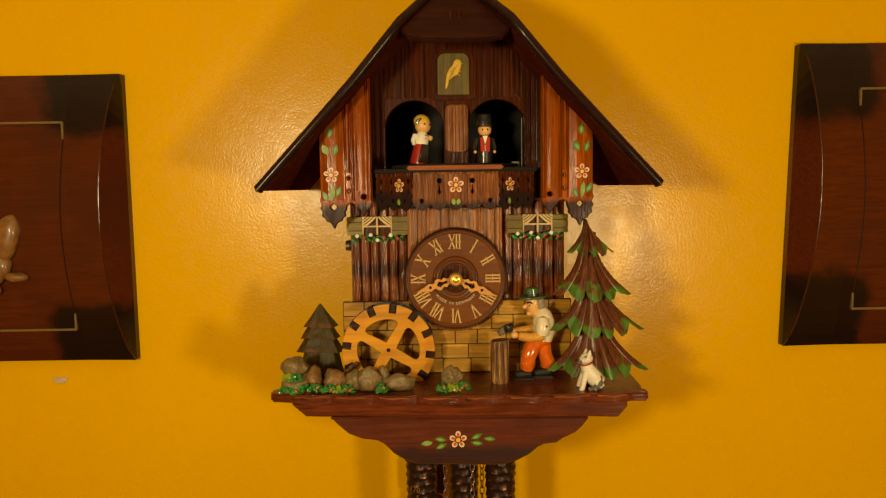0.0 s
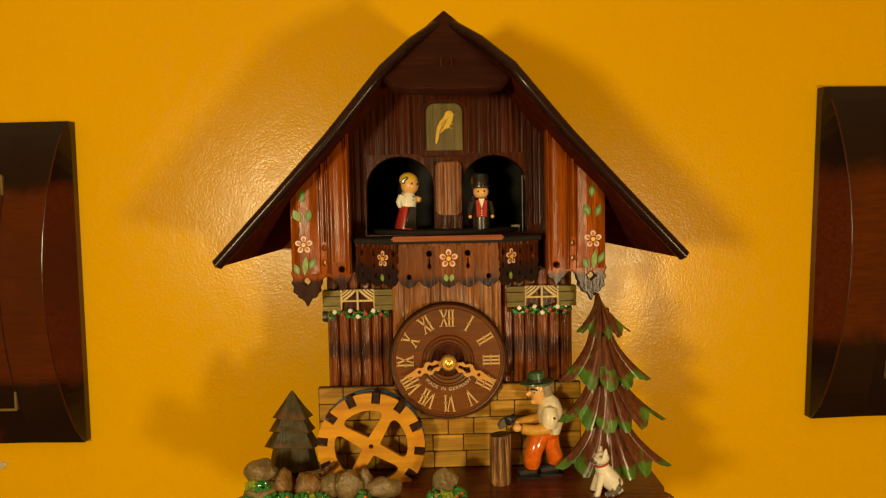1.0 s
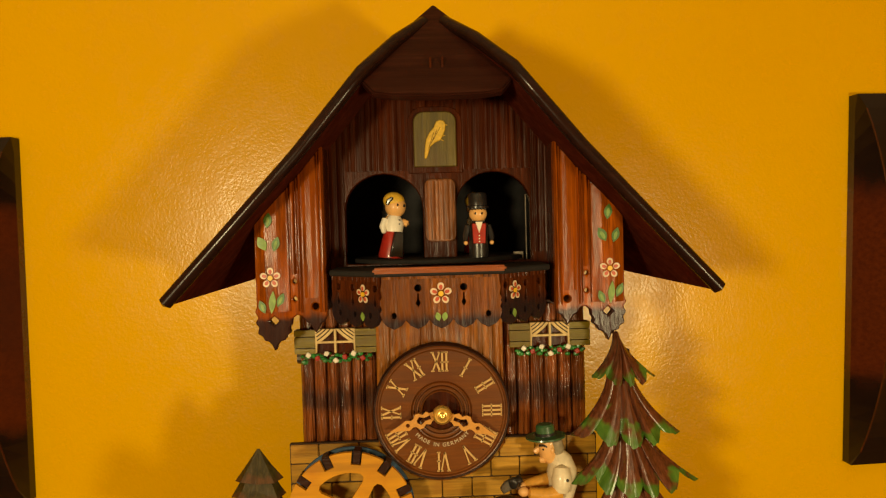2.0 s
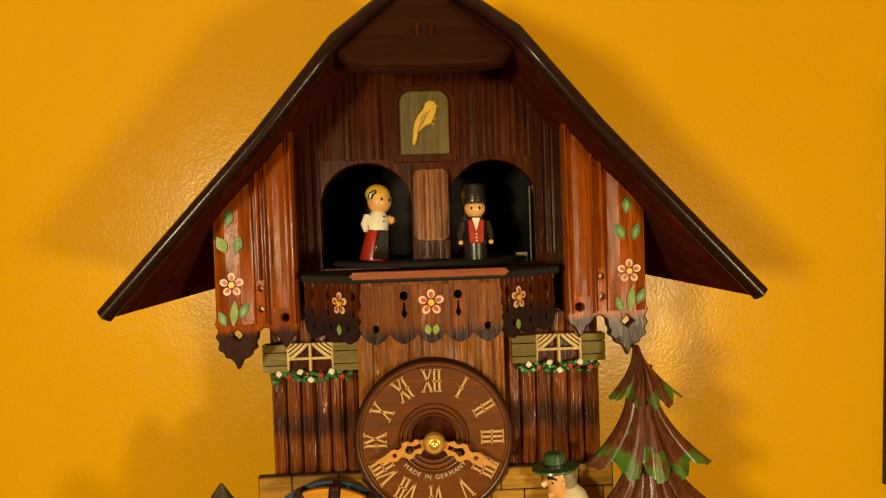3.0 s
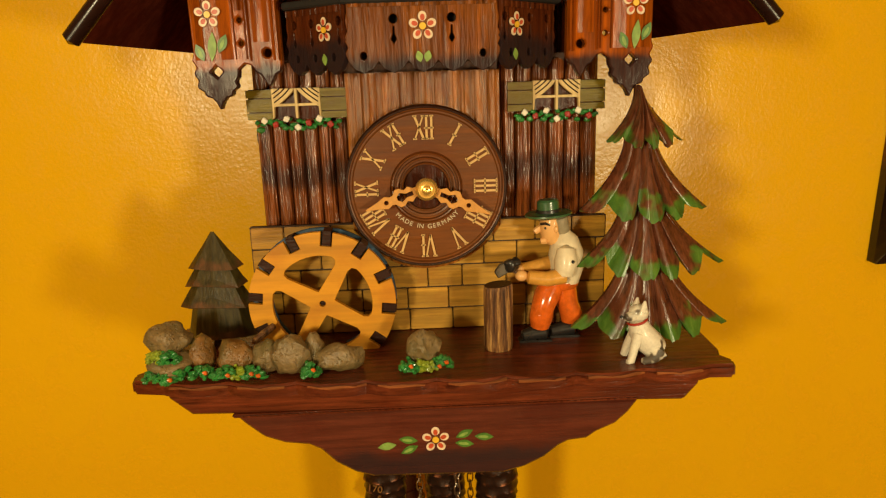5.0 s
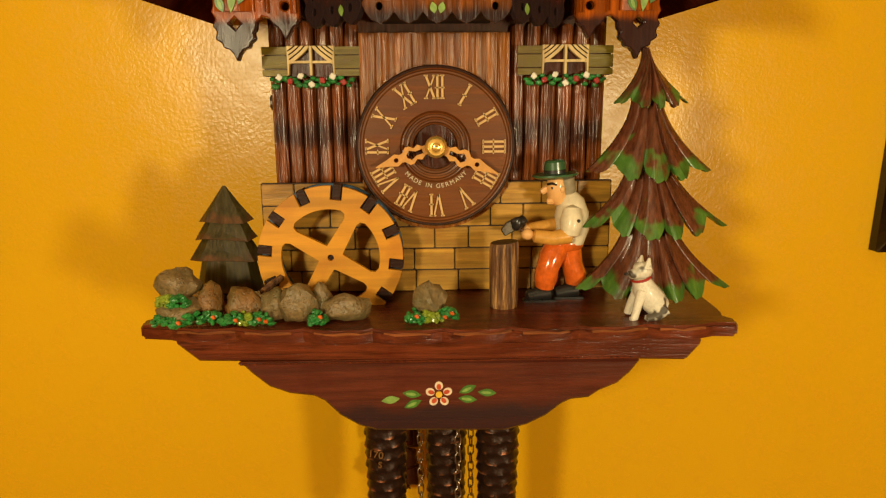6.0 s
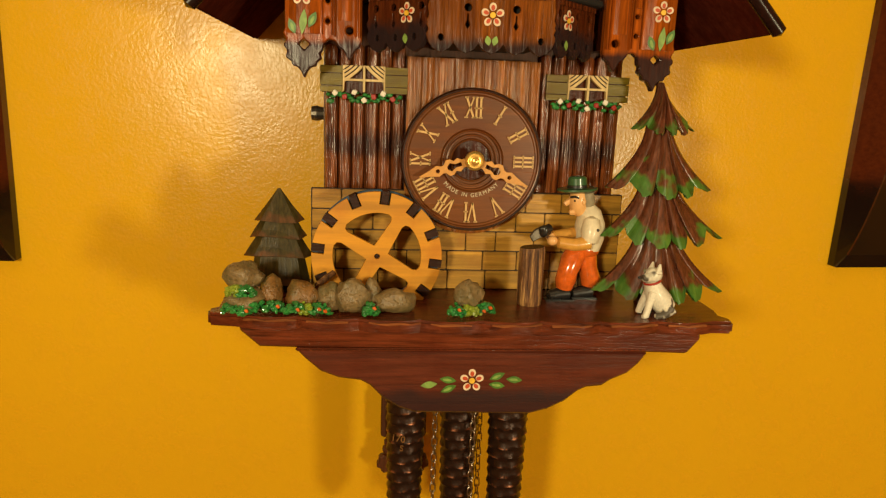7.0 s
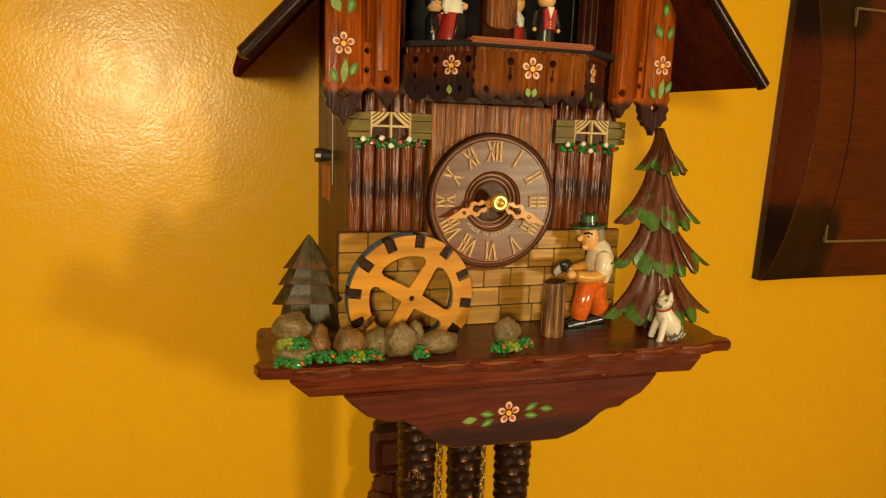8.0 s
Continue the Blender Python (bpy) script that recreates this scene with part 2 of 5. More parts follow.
GREEN = paint("leaf_green_paint", (0.075, 0.185, 0.022), 0.42, 0.5, 300.0)
PALE_GREEN = paint("pale_green_paint", (0.22, 0.35, 0.07), 0.46, 0.4, 300.0)
MOSS = paint("bright_moss", (0.030, 0.210, 0.040), 0.24, 0.7, 330.0, 0.5, 0.0, 1.0)
YELLOW_MOSS = paint("yellow_moss", (0.24, 0.31, 0.022), 0.3, 0.5, 330.0, 0.3, 0.0, 0.9)
WHITE = paint("white_paint", (0.80, 0.74, 0.62), 0.38, 0.1, 300.0, 0.2)
PETAL = paint("petal_white_paint", (0.74, 0.58, 0.40), 0.42, 0.3, 420.0)
RED = paint("red_paint", (0.36, 0.022, 0.014), 0.32, 0.25, 300.0, 0.3)
RUST = paint("petal_red_paint", (0.50, 0.07, 0.02), 0.4, 0.25, 500.0)
YELLOW = paint("yellow_paint", (0.78, 0.46, 0.03), 0.4, 0.15, 300.0)
ORANGE = paint("orange_paint", (0.66, 0.120, 0.010), 0.20, 0.4, 200.0, 0.7)
BLACK = paint("black_paint", (0.014, 0.013, 0.013), 0.3, 0.3, 300.0, 0.3)
SKIN = paint("flesh_paint", (0.74, 0.40, 0.14), 0.4, 0.12, 200.0, 0.2)
TAN = paint("golden_sleeve_paint", (0.62, 0.30, 0.045), 0.34, 0.3, 200.0, 0.2)
HAIR = paint("yellow_hair_paint", (0.75, 0.45, 0.05), 0.4, 0.25, 300.0)
GREY_HAIR = paint("grey_hair_paint", (0.30, 0.25, 0.16), 0.5, 0.3, 300.0)
HAT_GREEN = paint("hat_green_paint", (0.035, 0.105, 0.040), 0.3, 0.35, 240.0, 0.4)
SHIRT = paint("ivory_shirt_paint", (0.70, 0.60, 0.42), 0.38, 0.22, 160.0, 0.2)
BLADE = paint("axe_iron", (0.17, 0.15, 0.12), 0.35, 0.5, 300.0, 0.0, 0.8)
WHEEL = wood("wheel_orange_wood", (0.62, 0.275, 0.016), "x", 0.42, 0.12, 0.10, relief=0.1, gloss=0.3)
BLUE = paint("faded_blue_paint", (0.035, 0.085, 0.155), 0.45, 0.7, 110.0)
STONE = rocky("grey_stone", (0.210, 0.138, 0.055))
BROWN_STONE = rocky("brown_stone", (0.21, 0.098, 0.022))
BARK = bark("split_bark")
BRICK = wood("brick_golden", (0.44, 0.228, 0.028), "x", 0.36, 0.2, 0.5, relief=0.3, fine=260.0, gloss=0.3)
MORTAR = paint("dark_joint", (0.045, 0.022, 0.010), 0.6, 0.3)
TREE = tipped("fir_brown_and_green", (0.105, 0.031, 0.013), (0.062, 0.155, 0.020), 1.50, 0.26, 0.5, 1.45)
SMALL_FIR = tipped("fir_olive", (0.046, 0.034, 0.009), (0.085, 0.040, 0.013), 1.25, 0.36)
DOG = patched("white_fur_with_black", (0.76, 0.70, 0.57), (0.075, 0.060, 0.045), 0.57)
PLAQUE = plaque_wood("plaque_stain")
INLAY = paint("dull_gold_line", (0.19, 0.125, 0.042), 0.36, 0.3, 300.0)
PLAQUE_EDGE = wood("plaque_edge_polish", (0.055, 0.0125, 0.0045), "z", 0.14, 0.0, 0.4, relief=0.25, gloss=0.5)
CARVED = paint("gilded_carving", (0.24, 0.11, 0.03), 0.4, 0.5, 90.0, 0.2)
SCUFF = paint("bare_plaster_chip", (0.55, 0.46, 0.30), 0.6, 0.3, 200.0)


# ---- mesh tools ----
def link(name, bm, mats, parent=None, at=None, label="", smooth=False):
    """One mesh object. at: the place of a top-level thing; a part takes the origin of its parent."""
    origin = Vector(at) if at is not None else Vector(parent.matrix_world.translation if parent.parent is None else parent.parent.matrix_world.translation if parent.parent.parent is None else parent.parent.parent.matrix_world.translation)
    bmesh.ops.translate(bm, verts=bm.verts, vec=-origin)
    bmesh.ops.recalc_face_normals(bm, faces=bm.faces)
    me = bpy.data.meshes.new(name)
    bm.to_mesh(me)
    bm.free()
    for m in mats if isinstance(mats, (list, tuple)) else [mats]:
        me.materials.append(m)
    if smooth:
        for p in me.polygons:
            p.use_smooth = True
        me.set_sharp_from_angle(angle=radians(38))
    ob = new(name, me)
    if parent is not None:
        ob.parent = parent
    else:
        ob.location = origin
        ob.matrix_world = Matrix.Translation(origin)
    if label:
        ob["label"] = label
    return ob


def part(name, bm, mats, parent, label="", smooth=False):
    return link(name, bm, mats, parent, None, label, smooth)


def holder(name, at):
    ob = new(name)
    ob.empty_display_size = 0.02
    ob.location = at
    ob.matrix_world = Matrix.Translation(at)
    return ob


def round_edges(bm, by, steps=2, angle=50):
    edges = [e for e in bm.edges if len(e.link_faces) == 2 and e.calc_face_angle(0) > radians(angle)]
    if by > 0 and edges:
        bmesh.ops.bevel(bm, geom=edges, offset=by, segments=steps, affect="EDGES", clamp_overlap=True)


def block(x0, x1, y0, y1, z0, z1, edge=0.0, bm=None):
    b = bmesh.new()
    bmesh.ops.create_cube(b, size=1, matrix=Matrix.Translation(((x0 + x1) / 2, (y0 + y1) / 2, (z0 + z1) / 2)) @ Matrix.Diagonal((abs(x1 - x0), abs(y1 - y0), abs(z1 - z0), 1)))
    round_edges(b, edge)
    return joined(bm, b) if bm is not None else b


def joined(bm, other, m=None, slot=0):
    """Adds the shape other to bm, moved by m, in that material slot."""
    if m is not None:
        bmesh.ops.transform(other, matrix=m, verts=other.verts)
    seen = {v: bm.verts.new(v.co) for v in other.verts}
    uv_from = other.loops.layers.uv.active
    uv_to = bm.loops.layers.uv.verify() if uv_from else None
    for f in other.faces:
        try:
            g = bm.faces.new([seen[v] for v in f.verts])
        except ValueError:
            continue
        g.material_index = slot if slot else f.material_index
        if uv_from:
            for a, b in zip(f.loops, g.loops):
                b[uv_to].uv = a[uv_from].uv
    other.free()
    return bm


def plate(outline, y0, y1, holes=(), edge=0.0008):
    """A flat board from y0 (front) to y1, with an (x, z) outline and sawn holes."""
    b = bmesh.new()
    edges = []
    for loop in (outline, *holes):
        vs = [b.verts.new((x, y0, z)) for x, z in loop]
        edges += [b.edges.new((vs[i], vs[(i + 1) % len(vs)])) for i in range(len(vs))]
    bmesh.ops.triangle_fill(b, use_beauty=True, use_dissolve=True, edges=edges)
    got = bmesh.ops.extrude_face_region(b, geom=b.faces[:])
    bmesh.ops.translate(b, verts=[g for g in got["geom"] if isinstance(g, bmesh.types.BMVert)], vec=(0, y1 - y0, 0))
    bmesh.ops.recalc_face_normals(b, faces=b.faces)
    round_edges(b, edge, 1)
    return b


def ring(cx, cz, rx, rz=None, n=20, a0=0.0, a1=360.0):
    rz = rz or rx
    full = abs(a1 - a0) >= 359.9
    k = n if full else n + 1
    return [(cx + rx * math.cos(radians(a0 + (a1 - a0) * i / n)), cz + rz * math.sin(radians(a0 + (a1 - a0) * i / n))) for i in range(k)]


def lathe(profile, n=24, m=None, squash=1.0, closed=False):
    """A turned shape: (radius, height) rows about z."""
    b = bmesh.new()
    rows = [[b.verts.new((r * math.cos(2 * math.pi * i / n), squash * r * math.sin(2 * math.pi * i / n), z)) for i in range(n)] if r > 1e-6 else [b.verts.new((0, 0, z))] for r, z in profile]
    for p, q in zip(rows, rows[1:]):
        for i in range(n):
            j = (i + 1) % n
            vs = [p[0] if len(p) == 1 else p[i], p[0] if len(p) == 1 else p[j], q[0] if len(q) == 1 else q[j], q[0] if len(q) == 1 else q[i]]
            vs = list(dict.fromkeys(vs))
            if len(vs) > 2:
                b.faces.new(vs)
    if closed:
        for i in range(n):
            j = (i + 1) % n
            b.faces.new((rows[-1][i], rows[-1][j], rows[0][j], rows[0][i]))
    for row in () if closed else (rows[0], rows[-1]):
        if len(row) > 2:
            b.faces.new(row)
    if m is not None:
        bmesh.ops.transform(b, matrix=m, verts=b.verts)
    return b


def limb(points, n=10):
    """A rounded body along (x, y, z, radius) points."""
    b = bmesh.new()
    ps = [Vector(p[:3]) for p in points]
    rows = []
    for i, p in enumerate(points):
        d = (ps[min(i + 1, len(ps) - 1)] - ps[max(i - 1, 0)]).normalized()
        side = d.cross(Vector((0.13, 1, 0.07))).normalized()
        up = d.cross(side)
        rows.append([b.verts.new(ps[i] + (side * math.cos(2 * math.pi * k / n) + up * math.sin(2 * math.pi * k / n)) * p[3]) for k in range(n)])
    for p, q in zip(rows, rows[1:]):
        for i in range(n):
            b.faces.new((p[i], p[(i + 1) % n], q[(i + 1) % n], q[i]))
    for row, away in ((rows[0], ps[0] - ps[1]), (rows[-1], ps[-1] - ps[-2])):
        mid = sum((v.co for v in row), Vector()) / n
        r = (row[0].co - mid).length
        tip = b.verts.new(mid + away.normalized() * r * 0.55)
        for i in range(n):
            b.faces.new((row[i], row[(i + 1) % n], tip))
    bmesh.ops.recalc_face_normals(b, faces=b.faces)
    return b


def ball(at, rx, ry=None, rz=None, rough=0.0, detail=2, seed=0.0, freq=120.0):
    b = bmesh.new()
    bmesh.ops.create_icosphere(b, subdivisions=detail, radius=1)
    ry, rz = ry or rx, rz or rx
    for v in b.verts:
        k = 1 + rough * noise.noise(Vector((v.co.x * rx, v.co.y * ry, v.co.z * rz)) * freq + Vector((seed, seed * 1.7, -seed)))
        v.co = Vector(at) + Vector((v.co.x * rx, v.co.y * ry, v.co.z * rz)) * k
    return b


def ridged(x0, x1, z0, z1, y, profile, back=0.004, top=None):
    """An upright board whose front follows profile(x) (depth forward of y); top(x) cuts it off."""
    b = bmesh.new()
    n = max(2, int((x1 - x0) / 0.0007))
    rows = []
    for i in range(n + 1):
        x = x0 + (x1 - x0) * i / n
        d = profile(x)
        zt = min(z1, top(x)) if top else z1
        rows.append([b.verts.new((x, y + back, z0)), b.verts.new((x, y - d, z0)), b.verts.new((x, y - d, zt)), b.verts.new((x, y + back, zt))])
    for p, q in zip(rows, rows[1:]):
        for k in range(4):
            b.faces.new((p[k], p[(k + 1) % 4], q[(k + 1) % 4], q[k]))
    b.faces.new(rows[0])
    b.faces.new(rows[-1])
    return b


def grooves(step, depth, seed, sharp=3.0):
    """A profile of uneven planed grooves."""
    def at(x):
        u = x / step + 0.5 * noise.noise(Vector((x * 90.0, seed, 0)))
        return depth * (abs(math.sin(math.pi * u)) ** (1 / sharp)) + 0.25 * depth * noise.noise(Vector((x * 900.0, seed, 3.0)))
    return at


# ---- the room ----
def room():
    def wall(name, *b):
        tagged(link(name, block(*b), WALL_PAINT, at=((b[0] + b[1]) / 2, (b[2] + b[3]) / 2, 0)), "yellow painted plaster wall with a satin sheen", "wall", kind="structure")
    wall("wall_north", -2.1, 2.1, WALL, WALL + 0.12, 0.0, 2.6)
    wall("wall_south", -2.1, 2.1, -3.12, -3.0, 0.0, 2.6)
    wall("wall_west", -2.22, -2.1, -3.12, WALL + 0.12, 0.0, 2.6)
    wall("wall_east", 2.1, 2.22, -3.12, WALL + 0.12, 0.0, 2.6)
    tagged(link("floor", block(-2.22, 2.22, -3.12, WALL + 0.12, -0.1, 0.0), FLOORBOARD, at=(0, -1.5, 0)), "brown wooden floor of the room", "floor", kind="structure")
    tagged(link("ceiling", block(-2.22, 2.22, -3.12, WALL + 0.12, 2.6, 2.7), PLAIN_WHITE, at=(0, -1.5, 2.6)), "plain white painted ceiling", "ceiling", kind="structure")
    b = plate([(-0.499 + 0.0085 * math.cos(a) * (1 + 0.3 * math.sin(3 * a)), 1.449 + 0.0055 * math.sin(a) * (1 + 0.3 * math.cos(2 * a))) for a in [k * math.pi / 9 for k in range(18)]], WALL - 0.0012, WALL, edge=0)
    tagged(link("paint_chip", b, SCUFF, at=(-0.499, WALL, 1.449)), "small whitish chip in the yellow wall paint", "paint chip")


room()


# ---- the two carved plaques ----
def plaque(x0, x1, z0, z1, inset_x, inset_z0, inset_z1, carved, lean=0.0):
    """A wall plaque whose sides are hollowed: the front's edge bows inwards between the corners."""
    mid = Vector(((x0 + x1) / 2, WALL, (z0 + z1) / 2))
    thing = holder("wall_plaque", mid)
    tagged(thing, "dark stained wooden wall plaque with hollowed sides", "plaque", "plaques beside the clock")
    b = bmesh.new()
    n, front = 24, WALL - 0.035
    left, right = [], []
    for i in range(n + 1):
        u = i / n
        z = z0 + (z1 - z0) * u
        bow = 0.022 * math.sin(math.pi * u) ** 0.8
        y = WALL - 0.014 - 0.026 * math.sin(math.pi * u) ** 0.6
        xl = x0 + lean * (u - 0.5)
        left.append([b.verts.new((xl, WALL, z)), b.verts.new((xl, WALL - 0.010, z)), b.verts.new((xl + bow, y, z)), b.verts.new((xl + 0.060, y + 0.004, z))])
        right.append([b.verts.new((x1, WALL, z)), b.verts.new((x1, WALL - 0.010, z)), b.verts.new((x1 - bow, y, z)), b.verts.new((x1 - 0.060, y + 0.004, z))])
    for i in range(n):
        for k in range(3):
            b.faces.new((left[i][k], left[i + 1][k], left[i + 1][k + 1], left[i][k + 1]))
            b.faces.new((right[i][k], right[i + 1][k], right[i + 1][k + 1], right[i][k + 1]))
        b.faces.new((left[i][3], left[i + 1][3], right[i + 1][3], right[i][3]))
        b.faces.new((left[i][0], left[i + 1][0], right[i + 1][0], right[i][0]))
    for i in (0, n):
        b.faces.new(left[i] + right[i][::-1])
    part("board", b, PLAQUE, thing)
    for x, turn in ((x0, 1), (x1, -1)):
        pts = []
        for i in range(1, 24):
            u = i / 24
            pts.append((x + (lean * (u - 0.5) if turn > 0 else 0.0) + turn * (0.022 * math.sin(math.pi * u) ** 0.8 + 0.0003), WALL - 0.014 - 0.026 * math.sin(math.pi * u) ** 0.6 + 0.0006, z0 + (z1 - z0) * u, 0.0008))
        part("polished_edge", limb(pts, 8), PLAQUE_EDGE, thing, "polished hollowed edge", True)
    # the thin inlaid line round the inner field, on the bowed face
    ix0, ix1 = x0 + inset_x, x1 - inset_x
    def face(z):
        u = (z - z0) / (z1 - z0)
        return WALL - 0.010 - 0.026 * math.sin(math.pi * u) ** 0.6
    for z in (inset_z0, inset_z1):
        part("inlay_line", block(ix0, ix1, face(z) - 0.0024, face(z) + 0.002, z - 0.0013, z + 0.0013, 0.0004), INLAY, thing, "dull gold inlaid line")
    for x in (ix0, ix1):
        # a dark groove runs on between the gilded corners
        groove = [(x + (0.006 if x == ix0 else -0.006) * math.sin(math.pi * k / 14), 0, inset_z0 + 0.02 + (inset_z1 - inset_z0 - 0.04) * k / 14) for k in range(15)]
        part("dark_groove", limb([(gx, face(gz) - 0.0002, gz, 0.0007) for gx, _, gz in groove], 6), DARK_TRIM, thing, "dark groove round the inner field")
        for za, zb in ((inset_z0, inset_z0 + 0.02), (inset_z1 - 0.02, inset_z1)):
            part("inlay_corner", block(x - 0.0012, x + 0.0012, face((za + zb) / 2) - 0.0026, face(za) + 0.004, za, zb, 0.0004), INLAY, thing, "dull gold inlaid line")
    if carved:
        # a carved sprig in relief: overlapping leaf bodies
        y = face(1.63) - 0.002
        for k, (x, z, rx, rz, lean) in enumerate(((-0.530, 1.632, 0.014, 0.030, 14), (-0.548, 1.597, 0.022, 0.018, -30), (-0.522, 1.586, 0.014, 0.006, 5), (-0.568, 1.656, 0.014, 0.030, -14), (-0.560, 1.575, 0.020, 0.010, 20))):
            shape = ball((0, 0, 0), rx, 0.009, rz, 0.15, 3, k)
            bmesh.ops.transform(shape, matrix=pose(x, y, z, 0, lean, 0), verts=shape.verts)
            part("carved_leaf", shape, CARVED, thing, "gilded brown carved leaf", True)


plaque(-0.755, -0.396, 1.477, 1.827, 0.064, 1.5190, 1.7690, True)
plaque(0.416, 0.785, 1.482, 1.850, 0.070, 1.530, 1.794, False, 0.010)


# ---- the cuckoo clock ----
clock = holder("cuckoo_clock", (CX, WALL, SHELF))
tagged(clock, "dark walnut chalet cuckoo clock hanging on the wall", "cuckoo clock")

SLOPE = [(0.0, 1.8895), (0.030, 1.8625), (0.052, 1.8372), (0.096, 1.7850), (0.140, 1.7375), (0.1850, 1.6893)]
THICK = 0.0085


def roof_top(x):
    d = abs(x - CX)
    for (a, za), (b, zb) in zip(SLOPE, SLOPE[1:]):
        if d <= b:
            return za + (zb - za) * (d - a) / (b - a)
    return SLOPE[-1][1]


def under_roof(x):
    return roof_top(x) - THICK * 1.42


EAVE_FRONT = {-1: -0.151, 1: -0.159}


def roof():
    whole = part("roof", block(CX - 0.004, CX + 0.004, -0.096, WALL - 0.002, 1.872, 1.884, 0.001), ROOF, clock, "steep dark brown wooden roof")
    for side in (-1, 1):
        b = bmesh.new()
        rows = []
        stations = []
        for (a, za), (c, zc) in zip(SLOPE, SLOPE[1:]):
            stations += [(a + (c - a) * k / 3, za + (zc - za) * k / 3) for k in range(3)]
        stations.append(SLOPE[-1])
        for d, z in stations:
            eave = EAVE_FRONT[side]
            front = eave if d > 0.052 else -0.098 + (eave + 0.098) * d / 0.052
            x = CX + side * d
            ux, uz = x - side * THICK * 0.66, z - THICK * 0.75
            if d == 0:
                ux, uz = x, z - THICK * 1.42
            rows.append([b.verts.new(p) for p in ((x, front, z), (x, WALL - 0.002, z), (ux, WALL - 0.002, uz), (ux, front, uz))])
        for p, q in zip(rows, rows[1:]):
            for k in range(4):
                b.faces.new((p[k], p[(k + 1) % 4], q[(k + 1) % 4], q[k]))
        b.faces.new(rows[0])
        b.faces.new(rows[-1])
        bmesh.ops.recalc_face_normals(b, faces=b.faces)
        round_edges(b, 0.0022, 3)
        part("roof_slope", b, ROOF, whole, smooth=True)
        edge = [(CX + side * d, (eave if d > 0.052 else -0.098 + (eave + 0.098) * d / 0.052) - 0.0004, z) for d, z in stations if d > 0.004]
        part("verge", limb([(x - side * 0.0030, y + 0.0008, z - 0.0036, 0.0047) for x, y, z in edge], 12), VERGE, whole, "rounded varnished roof edge", True)
    # the small hipped front of the gable
    b = bmesh.new()
    low = [(-0.052, 1.8375), (-0.0490, 1.827), (-0.042, 1.8185), (-0.03, 1.8165), (0.0, 1.8155), (0.03, 1.8165), (0.042, 1.8185), (0.0490, 1.827), (0.052, 1.8375)]
    def hip(z):
        return -0.160 + (z - 1.8165) * (0.060 / 0.075)
    outer = [b.verts.new((CX + x, hip(z), z)) for x, z in low] + [b.verts.new((CX, hip(1.8935), 1.8935))]
    inner = [b.verts.new((v.co.x * 1.0, v.co.y + 0.0075, v.co.z - 0.003)) for v in outer]
    b.faces.new(outer)
    b.faces.new(inner)
    for i in range(len(outer)):
        j = (i + 1) % len(outer)
        b.faces.new((outer[i], outer[j], inner[j], inner[i]))
    bmesh.ops.recalc_face_normals(b, faces=b.faces)
    round_edges(b, 0.0012, 2, 60)
    part("hipped_front", b, HIP, whole, "nearly black hipped gable front")
    for x in (-0.004, 0.004):
        z = 1.838
        part("carved_slit", block(CX + x - 0.0008, CX + x + 0.0008, hip(z) - 0.0010, hip(z) + 0.004, z - 0.004, z + 0.006, 0.0003), GABLE, whole, "reddish carved slit")


roof()


def case():
    x0, x1 = CX - 0.108, CX + 0.110
    part("case_box", block(x0, x1, -0.080, WALL - 0.001, SHELF - 0.0, 1.700, 0.0012), CASE_WOOD, clock)
    # hollow upper storey with the dancers' stage
    for a, b_ in ((x0, x0 + 0.007), (x1 - 0.007, x1)):
        part("upper_side", plate([(a, 1.7005), (b_, 1.7005), (b_, under_roof(b_)), (a, under_roof(a))], -0.080, WALL - 0.003, edge=0), CASE_WOOD, clock)
    # black boards carry the stage's inner shade in their colour
    part("stage_back", block(x0 + 0.0075, x1 - 0.0075, 0.030, 0.034, 1.7005, 1.785), INSIDE_SHADE, clock)
    part("stage_ceiling", block(x0 + 0.0075, x1 - 0.0075, -0.079, 0.0295, 1.7855, 1.789), INSIDE_SHADE, clock)
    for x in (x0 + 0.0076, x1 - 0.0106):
        part("stage_lining", block(x, x + 0.003, -0.079, 0.0295, 1.7045, 1.785), INSIDE_SHADE, clock)
    part("stage_floor", block(x0 + 0.0076, x1 - 0.0076, -0.079, 0.0295, 1.7005, 1.7042), INSIDE_SHADE, clock)
    part("bracket", plate([(0.0500, 1.7044), (0.0680, 1.7044), (0.0680, 1.7105), (0.0600, 1.7105), (0.0600, 1.7080), (0.0500, 1.7080)], -0.0770, -0.0755, edge=0.0003), BLADE, clock, "grey metal bracket on the stage")
    part("stage_rod", limb([(0.0705, -0.0760, 1.7045, 0.0006), (0.0705, -0.0760, 1.7540, 0.0006)], 6), BLADE, clock, "thin metal rod")
    part("turntable", lathe([(0.0, 1.7082), (0.0665, 1.7082), (0.0675, 1.7075), (0.0675, 1.7052), (0.0, 1.7052)], 40, pose(CX, -0.055, 0)), INSIDE_SHADE, clock)
    part("side_door", block(x0 - 0.0012, x0 + 0.001, 0.000, 0.042, 1.5830, 1.6130, 0.0005), SIDE_DOOR, clock, "light orange wooden door edge on the side")
    part("side_hook", lathe([(0.0, 0.0), (0.0055, 0.001), (0.0062, 0.005), (0.0050, 0.010), (0.0040, 0.016), (0.0, 0.016)], 14, pose(x0 - 0.0155, -0.012, 1.622, 0, 90, 0)), BLADE, clock, "dark metal hook knob on the side")
    part("hook_wire", limb([(x0 - 0.003, -0.030, 1.668, 0.0007), (x0 - 0.003, -0.030, 1.600, 0.0007)], 6), BLADE, clock, "thin hanging wire")


case()


